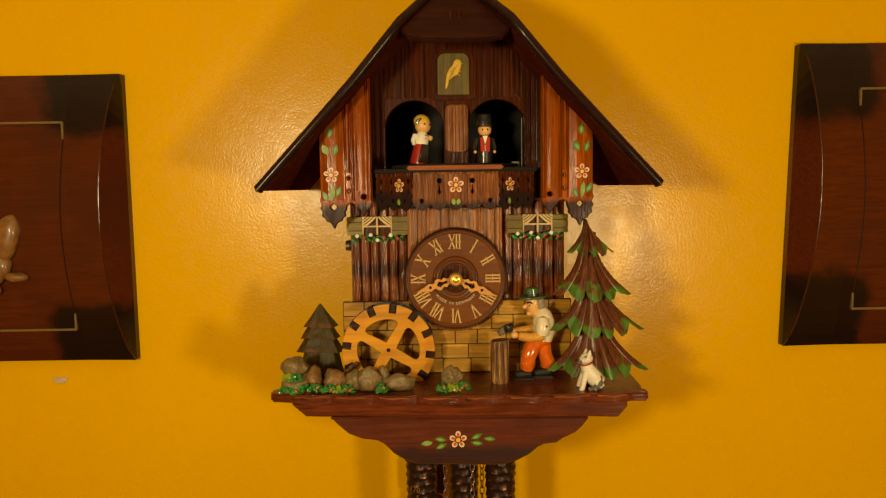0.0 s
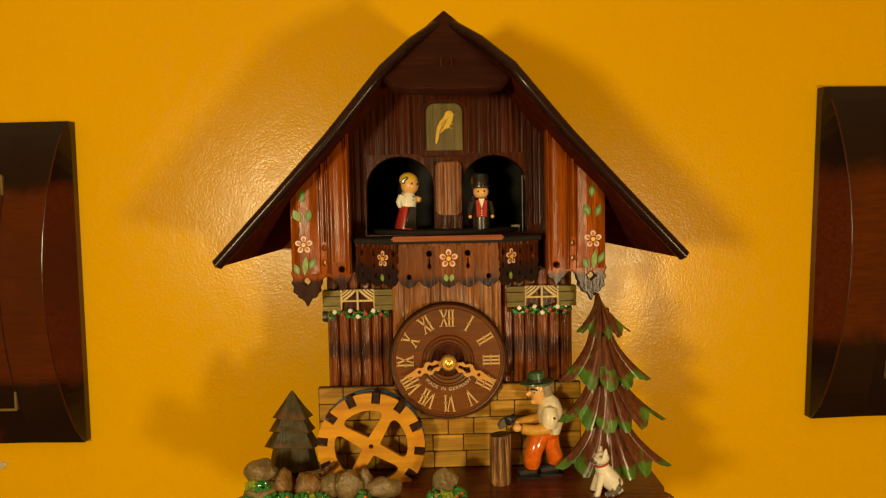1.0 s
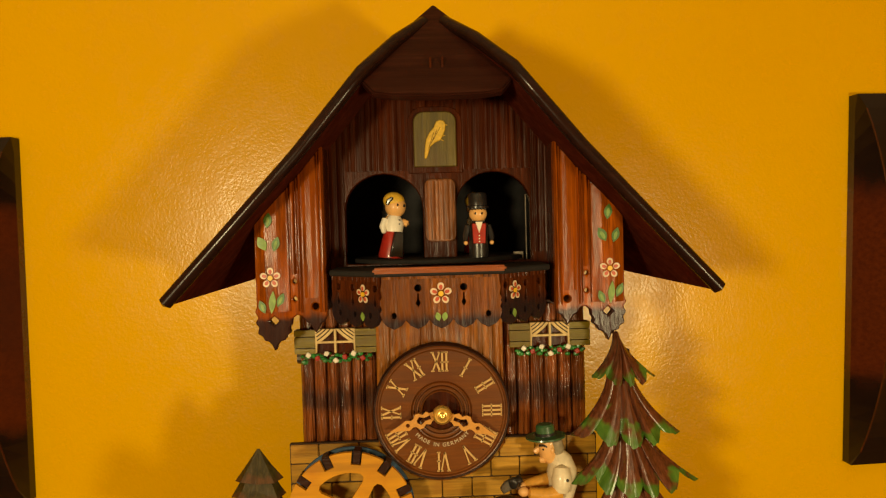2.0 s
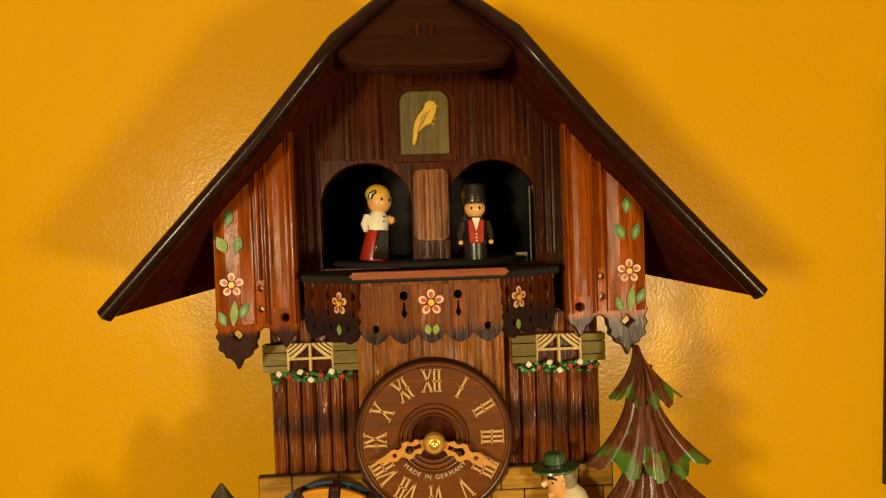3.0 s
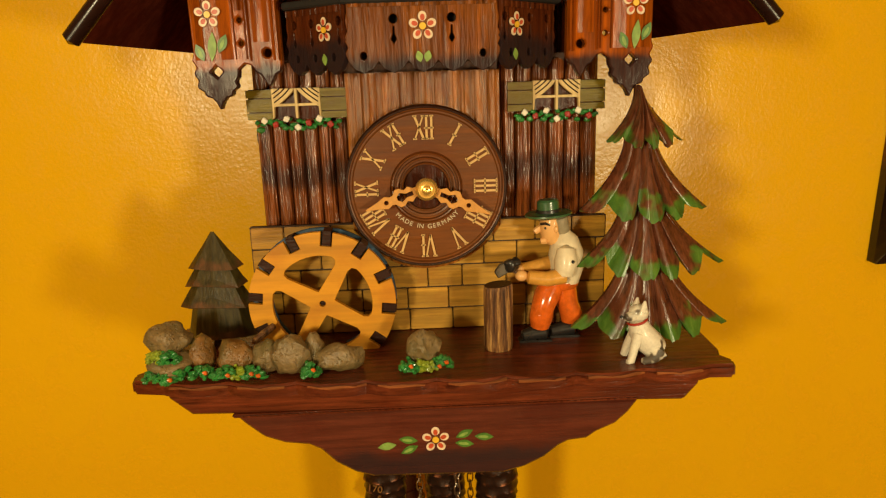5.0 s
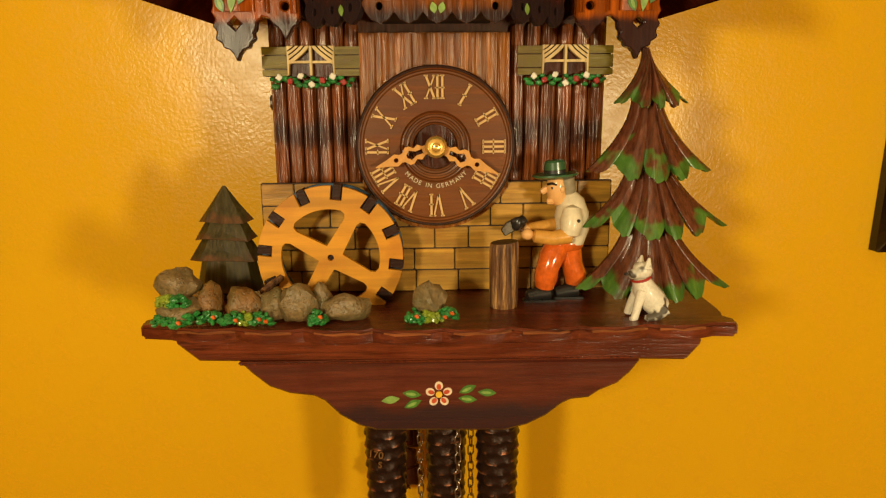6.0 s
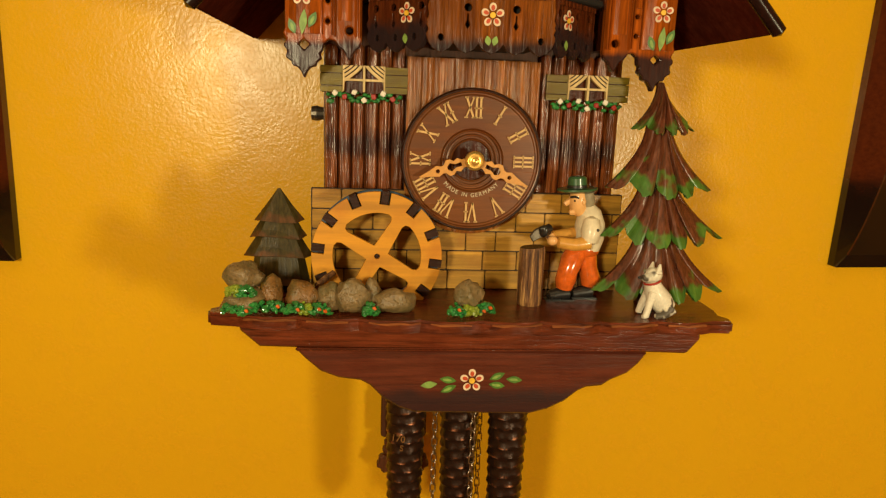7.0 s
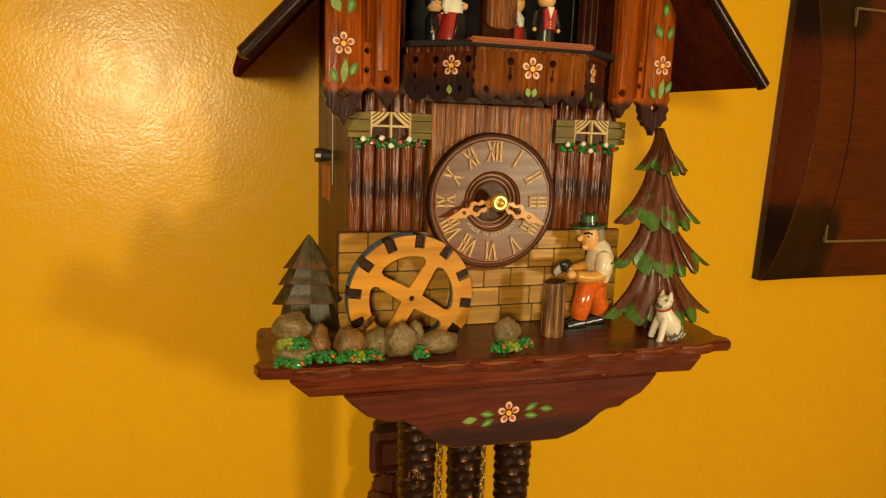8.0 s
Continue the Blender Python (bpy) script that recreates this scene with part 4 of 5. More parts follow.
# window ornaments with shutters and a flower box
def window(mx):
    mz, y = 1.6475, -0.0865
    back = part("window_ornament", block(mx - 0.0300, mx + 0.0300, y - 0.0030, y + 0.0005, mz - 0.0088, mz + 0.0095, 0.0004), GABLE, clock, "small window with olive shutters and a flower box")
    for side in (-1, 1):
        cx = mx + side * 0.0226
        for k, (z0, z1) in enumerate(((-0.0085, -0.0046), (-0.0039, 0.0038), (0.0045, 0.0092))):
            b = ridged(cx - 0.0078, cx + 0.0078, mz + z0, mz + z1, y - 0.0031, lambda x: 0.0036, 0.0)
            round_edges(b, 0.0008, 2)
            part("shutter_board", b, OLIVE, back, "olive green shutter board")
    # drawn curtains: two slanted cream flaps cut with folds
    for side in (-1, 1):
        X = lambda u: mx + side * u
        swag = lambda u, o: (X(0.0004 + o * 1.2 + (0.0126 - o * 0.15) * u), mz + 0.0098 - (0.0112 - o * 0.5) * u ** (0.78 + 12 * o))
        pts = [swag(u / 8, 0.0) for u in range(9)] + [(X(0.0146), mz - 0.0004), (X(0.0146), mz + 0.0098)]
        part("curtain", plate(pts, y - 0.0072, y - 0.0031, edge=0.0003), CURTAIN, back, "cream painted curtain drawn aside")
        for o in (0.0026, 0.0052, 0.0078):
            p = [swag(u / 5, o) for u in range(6)]
            p = [(x, z) for x, z in p if abs(x - mx) < 0.0144]
            part("fold_line", limb([(x, y - 0.0072, z, 0.00042) for x, z in p], 5), DARK_TRIM, back, "dark painted fold")
        part("curtain_side", plate([(X(0.0128), mz + 0.0098), (X(0.0148), mz + 0.0098), (X(0.0148), mz - 0.0085), (X(0.0138), mz - 0.0075)], y - 0.0074, y - 0.0031, edge=0.0003), CURTAIN, back, "cream painted curtain fold")
    part("mullion", block(mx - 0.0008, mx + 0.0008, y - 0.0080, y - 0.0031, mz - 0.0082, mz + 0.0098, 0.0003), CURTAIN, back, "cream window bar")
    part("transom", block(mx - 0.0125, mx + 0.0125, y - 0.0077, y - 0.0031, mz - 0.0008, mz + 0.0007, 0.0003), CURTAIN, back, "cream window bar")
    rng = random.Random(int(mx * 1000) + 900)
    b = bmesh.new()
    for k in range(30):
        u = k / 29
        joined(b, ball((mx - 0.025 + 0.050 * u, y - 0.005 - rng.random() * 0.002, mz - 0.0118 + rng.uniform(-0.0035, 0.0030)), rng.uniform(0.0016, 0.0030), 0.0018, rng.uniform(0.0012, 0.0022), 0.3, 1, k))
    tagged(part("greenery", b, MOSS, back, "green painted window box leaves"), kind="stuff")
    for k in range(7):
        u = (k + 0.5) / 7
        x, z = mx - 0.0235 + 0.047 * u, mz - 0.0112 + (0.0018, -0.0006, 0.0026, -0.0026, 0.0, 0.0024, -0.0012)[k]
        blossom = bmesh.new()
        for j in range(4):
            joined(blossom, ball((x + 0.0009 * math.cos(j * 1.57 + k), y - 0.0080, z + 0.0009 * math.sin(j * 1.57 + k)), 0.0013, 0.0010, 0.0014, 0.4, 1, k + j))
        part("blossom", blossom, WHITE if k in (0, 2, 3, 5) else RED, back, "tiny painted blossom")


window(-0.0765)
window(0.0840)


# stone base with its bricks
def stone_base():
    x0, x1, z1 = CX - 0.1165, CX + 0.1150, 1.5710
    body = part("stone_panel", block(x0, x1, -0.0905, -0.0856, SHELF + 0.0004, z1, 0.0004), MORTAR, clock, "golden brick-patterned panel with dark joints")
    rng = random.Random(4)
    rows = 5
    h = (z1 - SHELF) / rows
    for r in range(rows):
        x = x0 + 0.0006 - (0.012 if r % 2 else 0.0)
        while x < x1 - 0.002:
            w = rng.uniform(0.021, 0.031)
            a, b_ = max(x, x0 + 0.0006), min(x + w, x1 - 0.0006)
            if b_ - a > 0.003:
                d = rng.uniform(0.0, 0.0006)
                part("brick", block(a + 0.0004, b_ - 0.0004, -0.0925 - d, -0.0904, SHELF + h * r + 0.0006, SHELF + h * (r + 1) - 0.0004, 0.0005), BRICK, body)
            x += w


stone_base()


# shelf, its moulding and the carved apron below
def base():
    n = 8
    pts = []
    for k in range(n * 6 + 1):
        u = k / (n * 6)
        x = -0.158 + 0.316 * u
        pts.append((x, -0.1690 - 0.0042 * abs(math.sin(math.pi * u * n)) ** 0.7 - 0.003 * math.sin(math.pi * u) + 0.010 * (1 - u) ** 3))
    right = [(0.1715, -0.1700), (0.1735, -0.1620), (0.1690, -0.1540), (0.1722, -0.1440), (0.1735, -0.1050), (0.1690, -0.0960), (0.1722, -0.0860), (0.1700, -0.0700), (0.1130, -0.0660), (0.1090, WALL - 0.002)]
    left = [(-0.1070, WALL - 0.002), (-0.1110, -0.0660), (-0.1710, -0.0700), (-0.1722, -0.0840), (-0.1690, -0.0930), (-0.1735, -0.1010), (-0.1722, -0.1330), (-0.1715, -0.1400), (-0.1770, -0.1460), (-0.1750, -0.1560)]
    outline = pts + right + left
    b = plate([(CX - 0.001 + x, y) for x, y in outline], 0.0, 0.0086, edge=0.0)
    round_edges(b, 0.0017, 3, 60)
    bmesh.ops.transform(b, matrix=Matrix(((1, 0, 0, 0), (0, 0, 1, 0), (0, 1, 0, SHELF - 0.0084), (0, 0, 0, 1))), verts=b.verts)
    part("shelf", b, BASE_WOOD, clock, "mahogany shelf with a scalloped rounded front edge", True)
    # lighter strips show wear and a painted highlight along the rounded edge
    for k in range(n):
        run = pts[k * 6:k * 6 + 7]
        part("worn_edge", limb([(CX - 0.001 + x, y + 0.0002, SHELF - 0.0018 - 0.0004 * math.sin(j * 2.3 + k), 0.0008 + 0.0003 * math.sin(j * 1.7 + k)) for j, (x, y) in enumerate(run)][1:-1 if k % 2 else None], 6), WORN_GLINT, clock, "lighter worn edge of the shelf with its highlight painted in", True)
    pts = [(-0.1530, 1.4884), (-0.1540, 1.4860), (-0.1410, 1.4745), (-0.1200, 1.4738), (0.1205, 1.4705), (0.1500, 1.4695), (0.1590, 1.4800), (0.1575, 1.4884)]
    part("moulding", plate(pts, -0.1560, -0.0700, edge=0.0012), BASE_WOOD, clock)
    part("case_floor", block(CX - 0.106, CX + 0.108, -0.0698, WALL - 0.003, 1.4740, 1.4882, 0.001), CASE_WOOD, clock)
    part("bead", block(-0.118, 0.121, -0.1572, -0.1530, 1.4715, 1.4737, 0.0008), BASE_WOOD, clock)
    pts = [(-0.1190, 1.4715), (-0.1120, 1.4640), (-0.1020, 1.4552), (-0.0900, 1.4505), (-0.0755, 1.4485), (-0.0690, 1.4450), (-0.0600, 1.4355), (-0.0490, 1.4285), (-0.0380, 1.4248), (0.0420, 1.4230), (0.0550, 1.4265), (0.0670, 1.4325), (0.0760, 1.4400), (0.0820, 1.4428), (0.0930, 1.4438), (0.0990, 1.4480), (0.1105, 1.4530), (0.1180, 1.4600), (0.1245, 1.4688)]
    for k in range(60):
        x = -0.116 + 0.2360 * k / 59
        part("bead_notch", block(x - 0.0007, x + 0.0007, -0.1578, -0.1570, 1.4721, 1.4731), BASE_WOOD, clock)
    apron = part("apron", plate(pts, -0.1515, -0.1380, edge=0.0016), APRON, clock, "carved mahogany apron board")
    y, fz = -0.1516, 1.4485
    flower(apron, pose(0.0005, y, fz), 0.0085)
    for dx, dz, lean, mat in ((-0.0295, -0.003, 83, PALE_GREEN), (-0.0165, 0.0005, 98, GREEN), (-0.0160, -0.0060, 66, GREEN), (0.0175, 0.0030, 66, GREEN), (0.0175, -0.0035, 97, GREEN), (0.0295, 0.0005, 95, GREEN)):
        leaf(apron, pose(0.0005 + dx, y, fz + dz, 0, lean, 0), 0.0115, 0.0050, mat)


base()


# ---- things on the shelf ----
def water_wheel():
    cx, cz, y = -0.0656, 1.5282, -0.1190
    thing = holder("water_wheel", (cx, y, cz))
    tagged(thing, "orange wooden toy water wheel with dark paddles", "water wheel")
    R, inner, off = 0.0452, 0.0366, -7.0
    pts = []
    for k in range(12):
        a = off + 30 * k
        half_out, half_in = 4.6, 5.6
        pts += [(R, a - 30 + half_out + (30 - 2 * half_out) * j / 4) for j in range(5)] + [(inner, a - half_in), (inner, a + half_in)]
    outline = [(cx + r * math.cos(radians(a)), cz + r * math.sin(radians(a))) for r, a in pts]
    holes = []
    for a in (105, 15, 195, 285):
        lo, hi = 0.0078, 0.0306
        loop = [(hi, a - 29 + 58 * j / 8) for j in range(9)] + [(hi * 0.955, a + 34), (hi * 0.86, a + 35.5), (lo * 1.25, a + 12), (lo, a), (lo * 1.25, a - 12), (hi * 0.86, a - 35.5), (hi * 0.955, a - 34)]
        holes.append([(cx + r * math.cos(radians(q)), cz + r * math.sin(radians(q))) for r, q in loop])
    holes.append(ring(cx, cz, 0.0020, None, 10))
    part("front_disc", plate(outline, y - 0.0035, y, holes, 0.0005), WHEEL, thing, "flat orange toothed disc with four openings")
    rim = plate(ring(cx, cz, 0.0452, None, 48), y + 0.0095, y + 0.0120, [ring(cx, cz, 0.0330, None, 40)], 0.0004)
    part("rear_ring", rim, BLUE, thing, "faded blue rear ring")
    for k in range(12):
        a = radians(off + 30 * k)
        b = block(inner - 0.0008, R + 0.0004, y - 0.0012, y + 0.0094, -0.0026, 0.0026, 0.0002)
        bmesh.ops.transform(b, matrix=pose(cx, 0, cz, 0, -math.degrees(a), 0), verts=b.verts)
        part("paddle", b, DARK_TRIM, thing, "dark brown paddle")
    part("axle", lathe([(0.0, 0.0), (0.0019, 0.0), (0.0019, 0.0250), (0.0, 0.0250)], 12, pose(cx, y - 0.001, cz, -90, 0, 0)), DARK_TRIM, thing, "dark axle")


water_wheel()


def rock(parent, x, y, z, rx, ry, rz, seed, mat):
    b = ball((0, 0, 0), 1, 1, 1, 0.0, 3)
    for v in b.verts:
        d = v.co.normalized()
        k = 1.02 + 0.30 * noise.noise(d * 1.5 + Vector((seed, 0, seed))) + 0.12 * noise.noise(d * 4.5 + Vector((seed, 2, 0)))
        v.co = Vector((x + d.x * rx * k, y + d.y * ry * k, z + max(-0.75, d.z) * rz * k))
    part("rock", b, mat, parent, "painted resin rock", True)


def tuft(parent, x, y, z, w, seed, mat, berries=0):
    rng = random.Random(seed)
    b = bmesh.new()
    for k in range(34):
        u = rng.uniform(-1, 1)
        joined(b, ball((x + u * w, y + rng.uniform(-0.0025, 0.003), z + rng.uniform(0.0, 0.0062) * math.sqrt(1 - u * u)), rng.uniform(0.0011, 0.0023), None, rng.uniform(0.0010, 0.0020), 0.8, 2, k + seed, 520.0))
    moss = tagged(part("moss_tuft", b, mat, parent, "bright green moss tuft"), kind="stuff")
    for k in range(berries):
        q = bmesh.new()
        px, pz = x + rng.uniform(-w, w) * 0.8, z + rng.uniform(0.002, 0.005)
        joined(q, ball((px, y - 0.0048, pz), 0.0014, None, 0.0012, 0.5, 2, k, 900.0))
        part("blossom", q, ORANGE, moss, "tiny orange-red blossom")


def rockery():
    thing = holder("rock_cluster", (-0.108, -0.152, SHELF))
    tagged(thing, "cluster of miniature painted rocks with green moss", "rocks", "rocks on the shelf")
    for k, (x, y, z, rx, ry, rz, mat) in enumerate(((-0.1515, -0.150, 1.5200, 0.0122, 0.0100, 0.0098, STONE), (-0.1500, -0.153, 1.5050, 0.0142, 0.0105, 0.0085, STONE), (-0.1345, -0.147, 1.5080, 0.0078, 0.0085, 0.0112, BROWN_STONE), (-0.1150, -0.149, 1.5068, 0.0108, 0.0095, 0.0104, BROWN_STONE), (-0.0965, -0.149, 1.5060, 0.0084, 0.0080, 0.0096, STONE), (-0.0815, -0.153, 1.5080, 0.0116, 0.0095, 0.0122, STONE), (-0.0690, -0.146, 1.5075, 0.0062, 0.0065, 0.0110, STONE), (-0.0550, -0.150, 1.5040, 0.0142, 0.0095, 0.0085, STONE))):
        rock(thing, x, y, z, rx, ry, rz, k * 3.1 + 0.7, mat)
    for k, (x, y, z, w, mat, n) in enumerate(((-0.154, -0.163, 1.4995, 0.009, MOSS, 0), (-0.142, -0.162, 1.4995, 0.007, MOSS, 1), (-0.130, -0.160, 1.5000, 0.006, MOSS, 1), (-0.155, -0.160, 1.5105, 0.005, YELLOW_MOSS, 0), (-0.148, -0.161, 1.5105, 0.005, MOSS, 0), (-0.118, -0.160, 1.4995, 0.006, MOSS, 1), (-0.102, -0.161, 1.4995, 0.006, MOSS, 2), (-0.110, -0.160, 1.4990, 0.005, YELLOW_MOSS, 0), (-0.0690, -0.162, 1.4995, 0.0045, MOSS, 1))):
        tuft(thing, x, y, z, w, k + 3, mat, n)
    part("stick", limb([(-0.1060, -0.138, 1.5110, 0.0020), (-0.1010, -0.135, 1.5145, 0.0023), (-0.0945, -0.131, 1.5185, 0.0021)], 8), BARK, thing, "short split brown stick")
    one = holder("single_rock", (-0.005, -0.155, SHELF))
    tagged(one, "small painted rock with moss and orange blossoms", "rocks", "rocks on the shelf")
    rock(one, -0.0050, -0.152, 1.5080, 0.0090, 0.0085, 0.0118, 31.0, STONE)
    for k, (x, z, w, mat, n) in enumerate(((-0.013, 1.4990, 0.005, MOSS, 1), (0.006, 1.5005, 0.005, MOSS, 2), (-0.004, 1.4990, 0.006, YELLOW_MOSS, 0))):
        tuft(one, x, -0.161, z, w, k + 40, mat, n)


rockery()


def small_fir():
    thing = holder("small_fir_tree", (-0.1348, -0.099, SHELF))
    tagged(thing, "small dark olive carved fir tree", "fir tree", "carved fir trees")
    tiers = ((1.5712, 1.5480, 0.0008, 0.0157), (1.5490, 1.5365, 0.0108, 0.0178), (1.5385, 1.5230, 0.0122, 0.0205), (1.5250, 1.5020, 0.0138, 0.0180))
    for k, (top, low, r0, r1) in enumerate(tiers):
        b = bmesh.new()
        uv = b.loops.layers.uv.verify()
        n = 8
        rows = []
        for v, r, z in ((0.0, r0, top), (0.55, r0 + (r1 - r0) * 0.5, top + (low - top) * 0.52), (1.0, r1, low), (1.0, r1 * 0.72, low + 0.0012)):
            rows.append([(b.verts.new((-0.1348 + 1.2 * r * math.cos(2 * math.pi * i / n - math.pi / 2) * (1 + 0.07 * math.sin(i * 5.1 + k)), -0.099 + 0.62 * r * math.sin(2 * math.pi * i / n - math.pi / 2), z + (0.0012 * math.sin(i * 3.7 + k) if v == 1 else 0))), v) for i in range(n)])
        for p, q in zip(rows, rows[1:]):
            for i in range(n):
                j = (i + 1) % n
                f = b.faces.new((p[i][0], p[j][0], q[j][0], q[i][0]))
                for lp, vv in zip(f.loops, (p[i][1], p[j][1], q[j][1], q[i][1])):
                    lp[uv].uv = (i / n, vv)
        b.faces.new([a for a, _ in rows[0]])
        b.faces.new([a for a, _ in rows[-1]])
        bmesh.ops.recalc_face_normals(b, faces=b.faces)
        round_edges(b, 0.0006, 1, 60)
        part("branch_tier", b, SMALL_FIR, thing)
    part("trunk", lathe([(0.0, SHELF), (0.007, SHELF), (0.006, 1.506), (0.0, 1.507)], 10, pose(-0.1348, -0.099, 0)), DARK_TRIM, thing)


small_fir()


def big_fir():
    tx, ty = 0.1330, -0.1270
    thing = holder("tall_fir_tree", (tx, ty, SHELF))
    tagged(thing, "tall carved fir tree, brown with green painted tips", "fir tree", "carved fir trees")
    tiers = ((1.6530, 1.6175, 0.1255, 0.0012, 0.1305, 0.0215, 5, 0.007), (1.6260, 1.5745, 0.1280, 0.0075, 0.1310, 0.0368, 5, 0.012), (1.5900, 1.5400, 0.1305, 0.0105, 0.1365, 0.0435, 6, 0.012), (1.5540, 1.5005, 0.1330, 0.0125, 0.1375, 0.0470, 6, 0.012))
    for k, (top, low, c0, w0, c1, w1, lobes, jag) in enumerate(tiers):
        b = bmesh.new()
        uv = b.loops.layers.uv.verify()
        nu, nv = 72, 12
        rng = random.Random(60 + k)
        cuts = [-1.0] + [-1 + 2 * (q + rng.uniform(-0.16, 0.16)) / lobes for q in range(1, lobes)] + [1.0]
        deep = [rng.uniform(0.5, 1.25) for _ in range(lobes)]
        grid, back = [], []
        for i in range(nu + 1):
            u = -1 + 2 * i / nu
            q = max(g for g in range(lobes) if cuts[g] <= u + 1e-9)
            s_ = (u - cuts[q]) / (cuts[q + 1] - cuts[q])
            if q == 0:
                s_ = 0.5 + 0.5 * s_
            elif q == lobes - 1:
                s_ = 0.5 * s_
            lobe = math.sin(math.pi * min(1.0, max(0.0, s_))) ** 0.7
            fold = math.sin(2 * math.pi * s_) ** 2
            saw = (s_ * 3.0) % 1.0
            col, bcol = [], []
            for j in range(nv + 1):
                v = j / nv
                w = w0 * 1.15 + (w1 * 1.06 - w0 * 1.15) * v ** 1.8
                cx = c0 + (c1 - c0) * v
                lift = (0.0060 if k else 0.0035) * abs(u) ** 1.9
                zlow = low + lift + jag * 0.85 * (1 - lobe) * deep[q] + 0.0022 * saw * (1 - abs(u) ** 6)
                z = top + (zlow - top) * v
                ridge = (0.0066 * lobe + 0.0005 * fold) * v ** 0.7
                y = ty - 0.0030 + 0.019 * u * u * (0.35 + 0.65 * v) - 0.0080 * v - ridge + 0.0018 * (3 - k) * 0.3
                col.append((b.verts.new((cx + u * w, y, z)), v))
                bcol.append((b.verts.new((cx + u * w * 0.97, y + 0.0042, z + 0.0005)), v))
            grid.append(col)
            back.append(bcol)
        def quad(*vs):
            f = b.faces.new([a for a, _ in vs])
            for lp, (_, vv) in zip(f.loops, vs):
                lp[uv].uv = (0.5, vv)
        last = len(grid) - 1
        for i in range(last):
            for j in range(nv):
                quad(grid[i][j], grid[i + 1][j], grid[i + 1][j + 1], grid[i][j + 1])
                quad(back[i][j], back[i][j + 1], back[i + 1][j + 1], back[i + 1][j])
            quad(grid[i][nv], grid[i + 1][nv], back[i + 1][nv], back[i][nv])
            quad(grid[i][0], back[i][0], back[i + 1][0], grid[i + 1][0])
        for i in (0, last):
            for j in range(nv):
                quad(grid[i][j], grid[i][j + 1], back[i][j + 1], back[i][j])
        part("branch_tier", b, TREE, thing, smooth=True)
    part("trunk", lathe([(0.0, SHELF), (0.010, SHELF), (0.008, 1.560), (0.003, 1.640), (0.0, 1.641)], 10, pose(tx, ty + 0.007, 0)), DARK_TRIM, thing)


big_fir()


def stump():
    b = bmesh.new()
    n, x, y, z0, z1 = 40, 0.0420, -0.1300, SHELF, 1.5385
    rows = []
    for v in (0.0, 0.08, 0.5, 0.92, 1.0):
        rows.append([])
        for i in range(n):
            a = 2 * math.pi * i / n
            r = 0.0088 * (1 + 0.06 * noise.noise(Vector((math.cos(a) * 9, math.sin(a) * 9, v * 0.6)))) * (0.94 if v in (0.0, 1.0) else 1.0)
            rows[-1].append(b.verts.new((x + r * math.cos(a), y + 0.9 * r * math.sin(a), z0 + (z1 - z0) * v + (0.0008 * math.cos(a) if v > 0.9 else 0))))
    for p, q in zip(rows, rows[1:]):
        for i in range(n):
            b.faces.new((p[i], p[(i + 1) % n], q[(i + 1) % n], q[i]))
    b.faces.new(rows[0])
    top = b.faces.new(rows[-1])
    top.material_index = 1
    tagged(link("chopping_block", b, [BARK, DARK_TRIM], at=(x, y, SHELF)), "upright log used as a chopping block", "log")


stump()


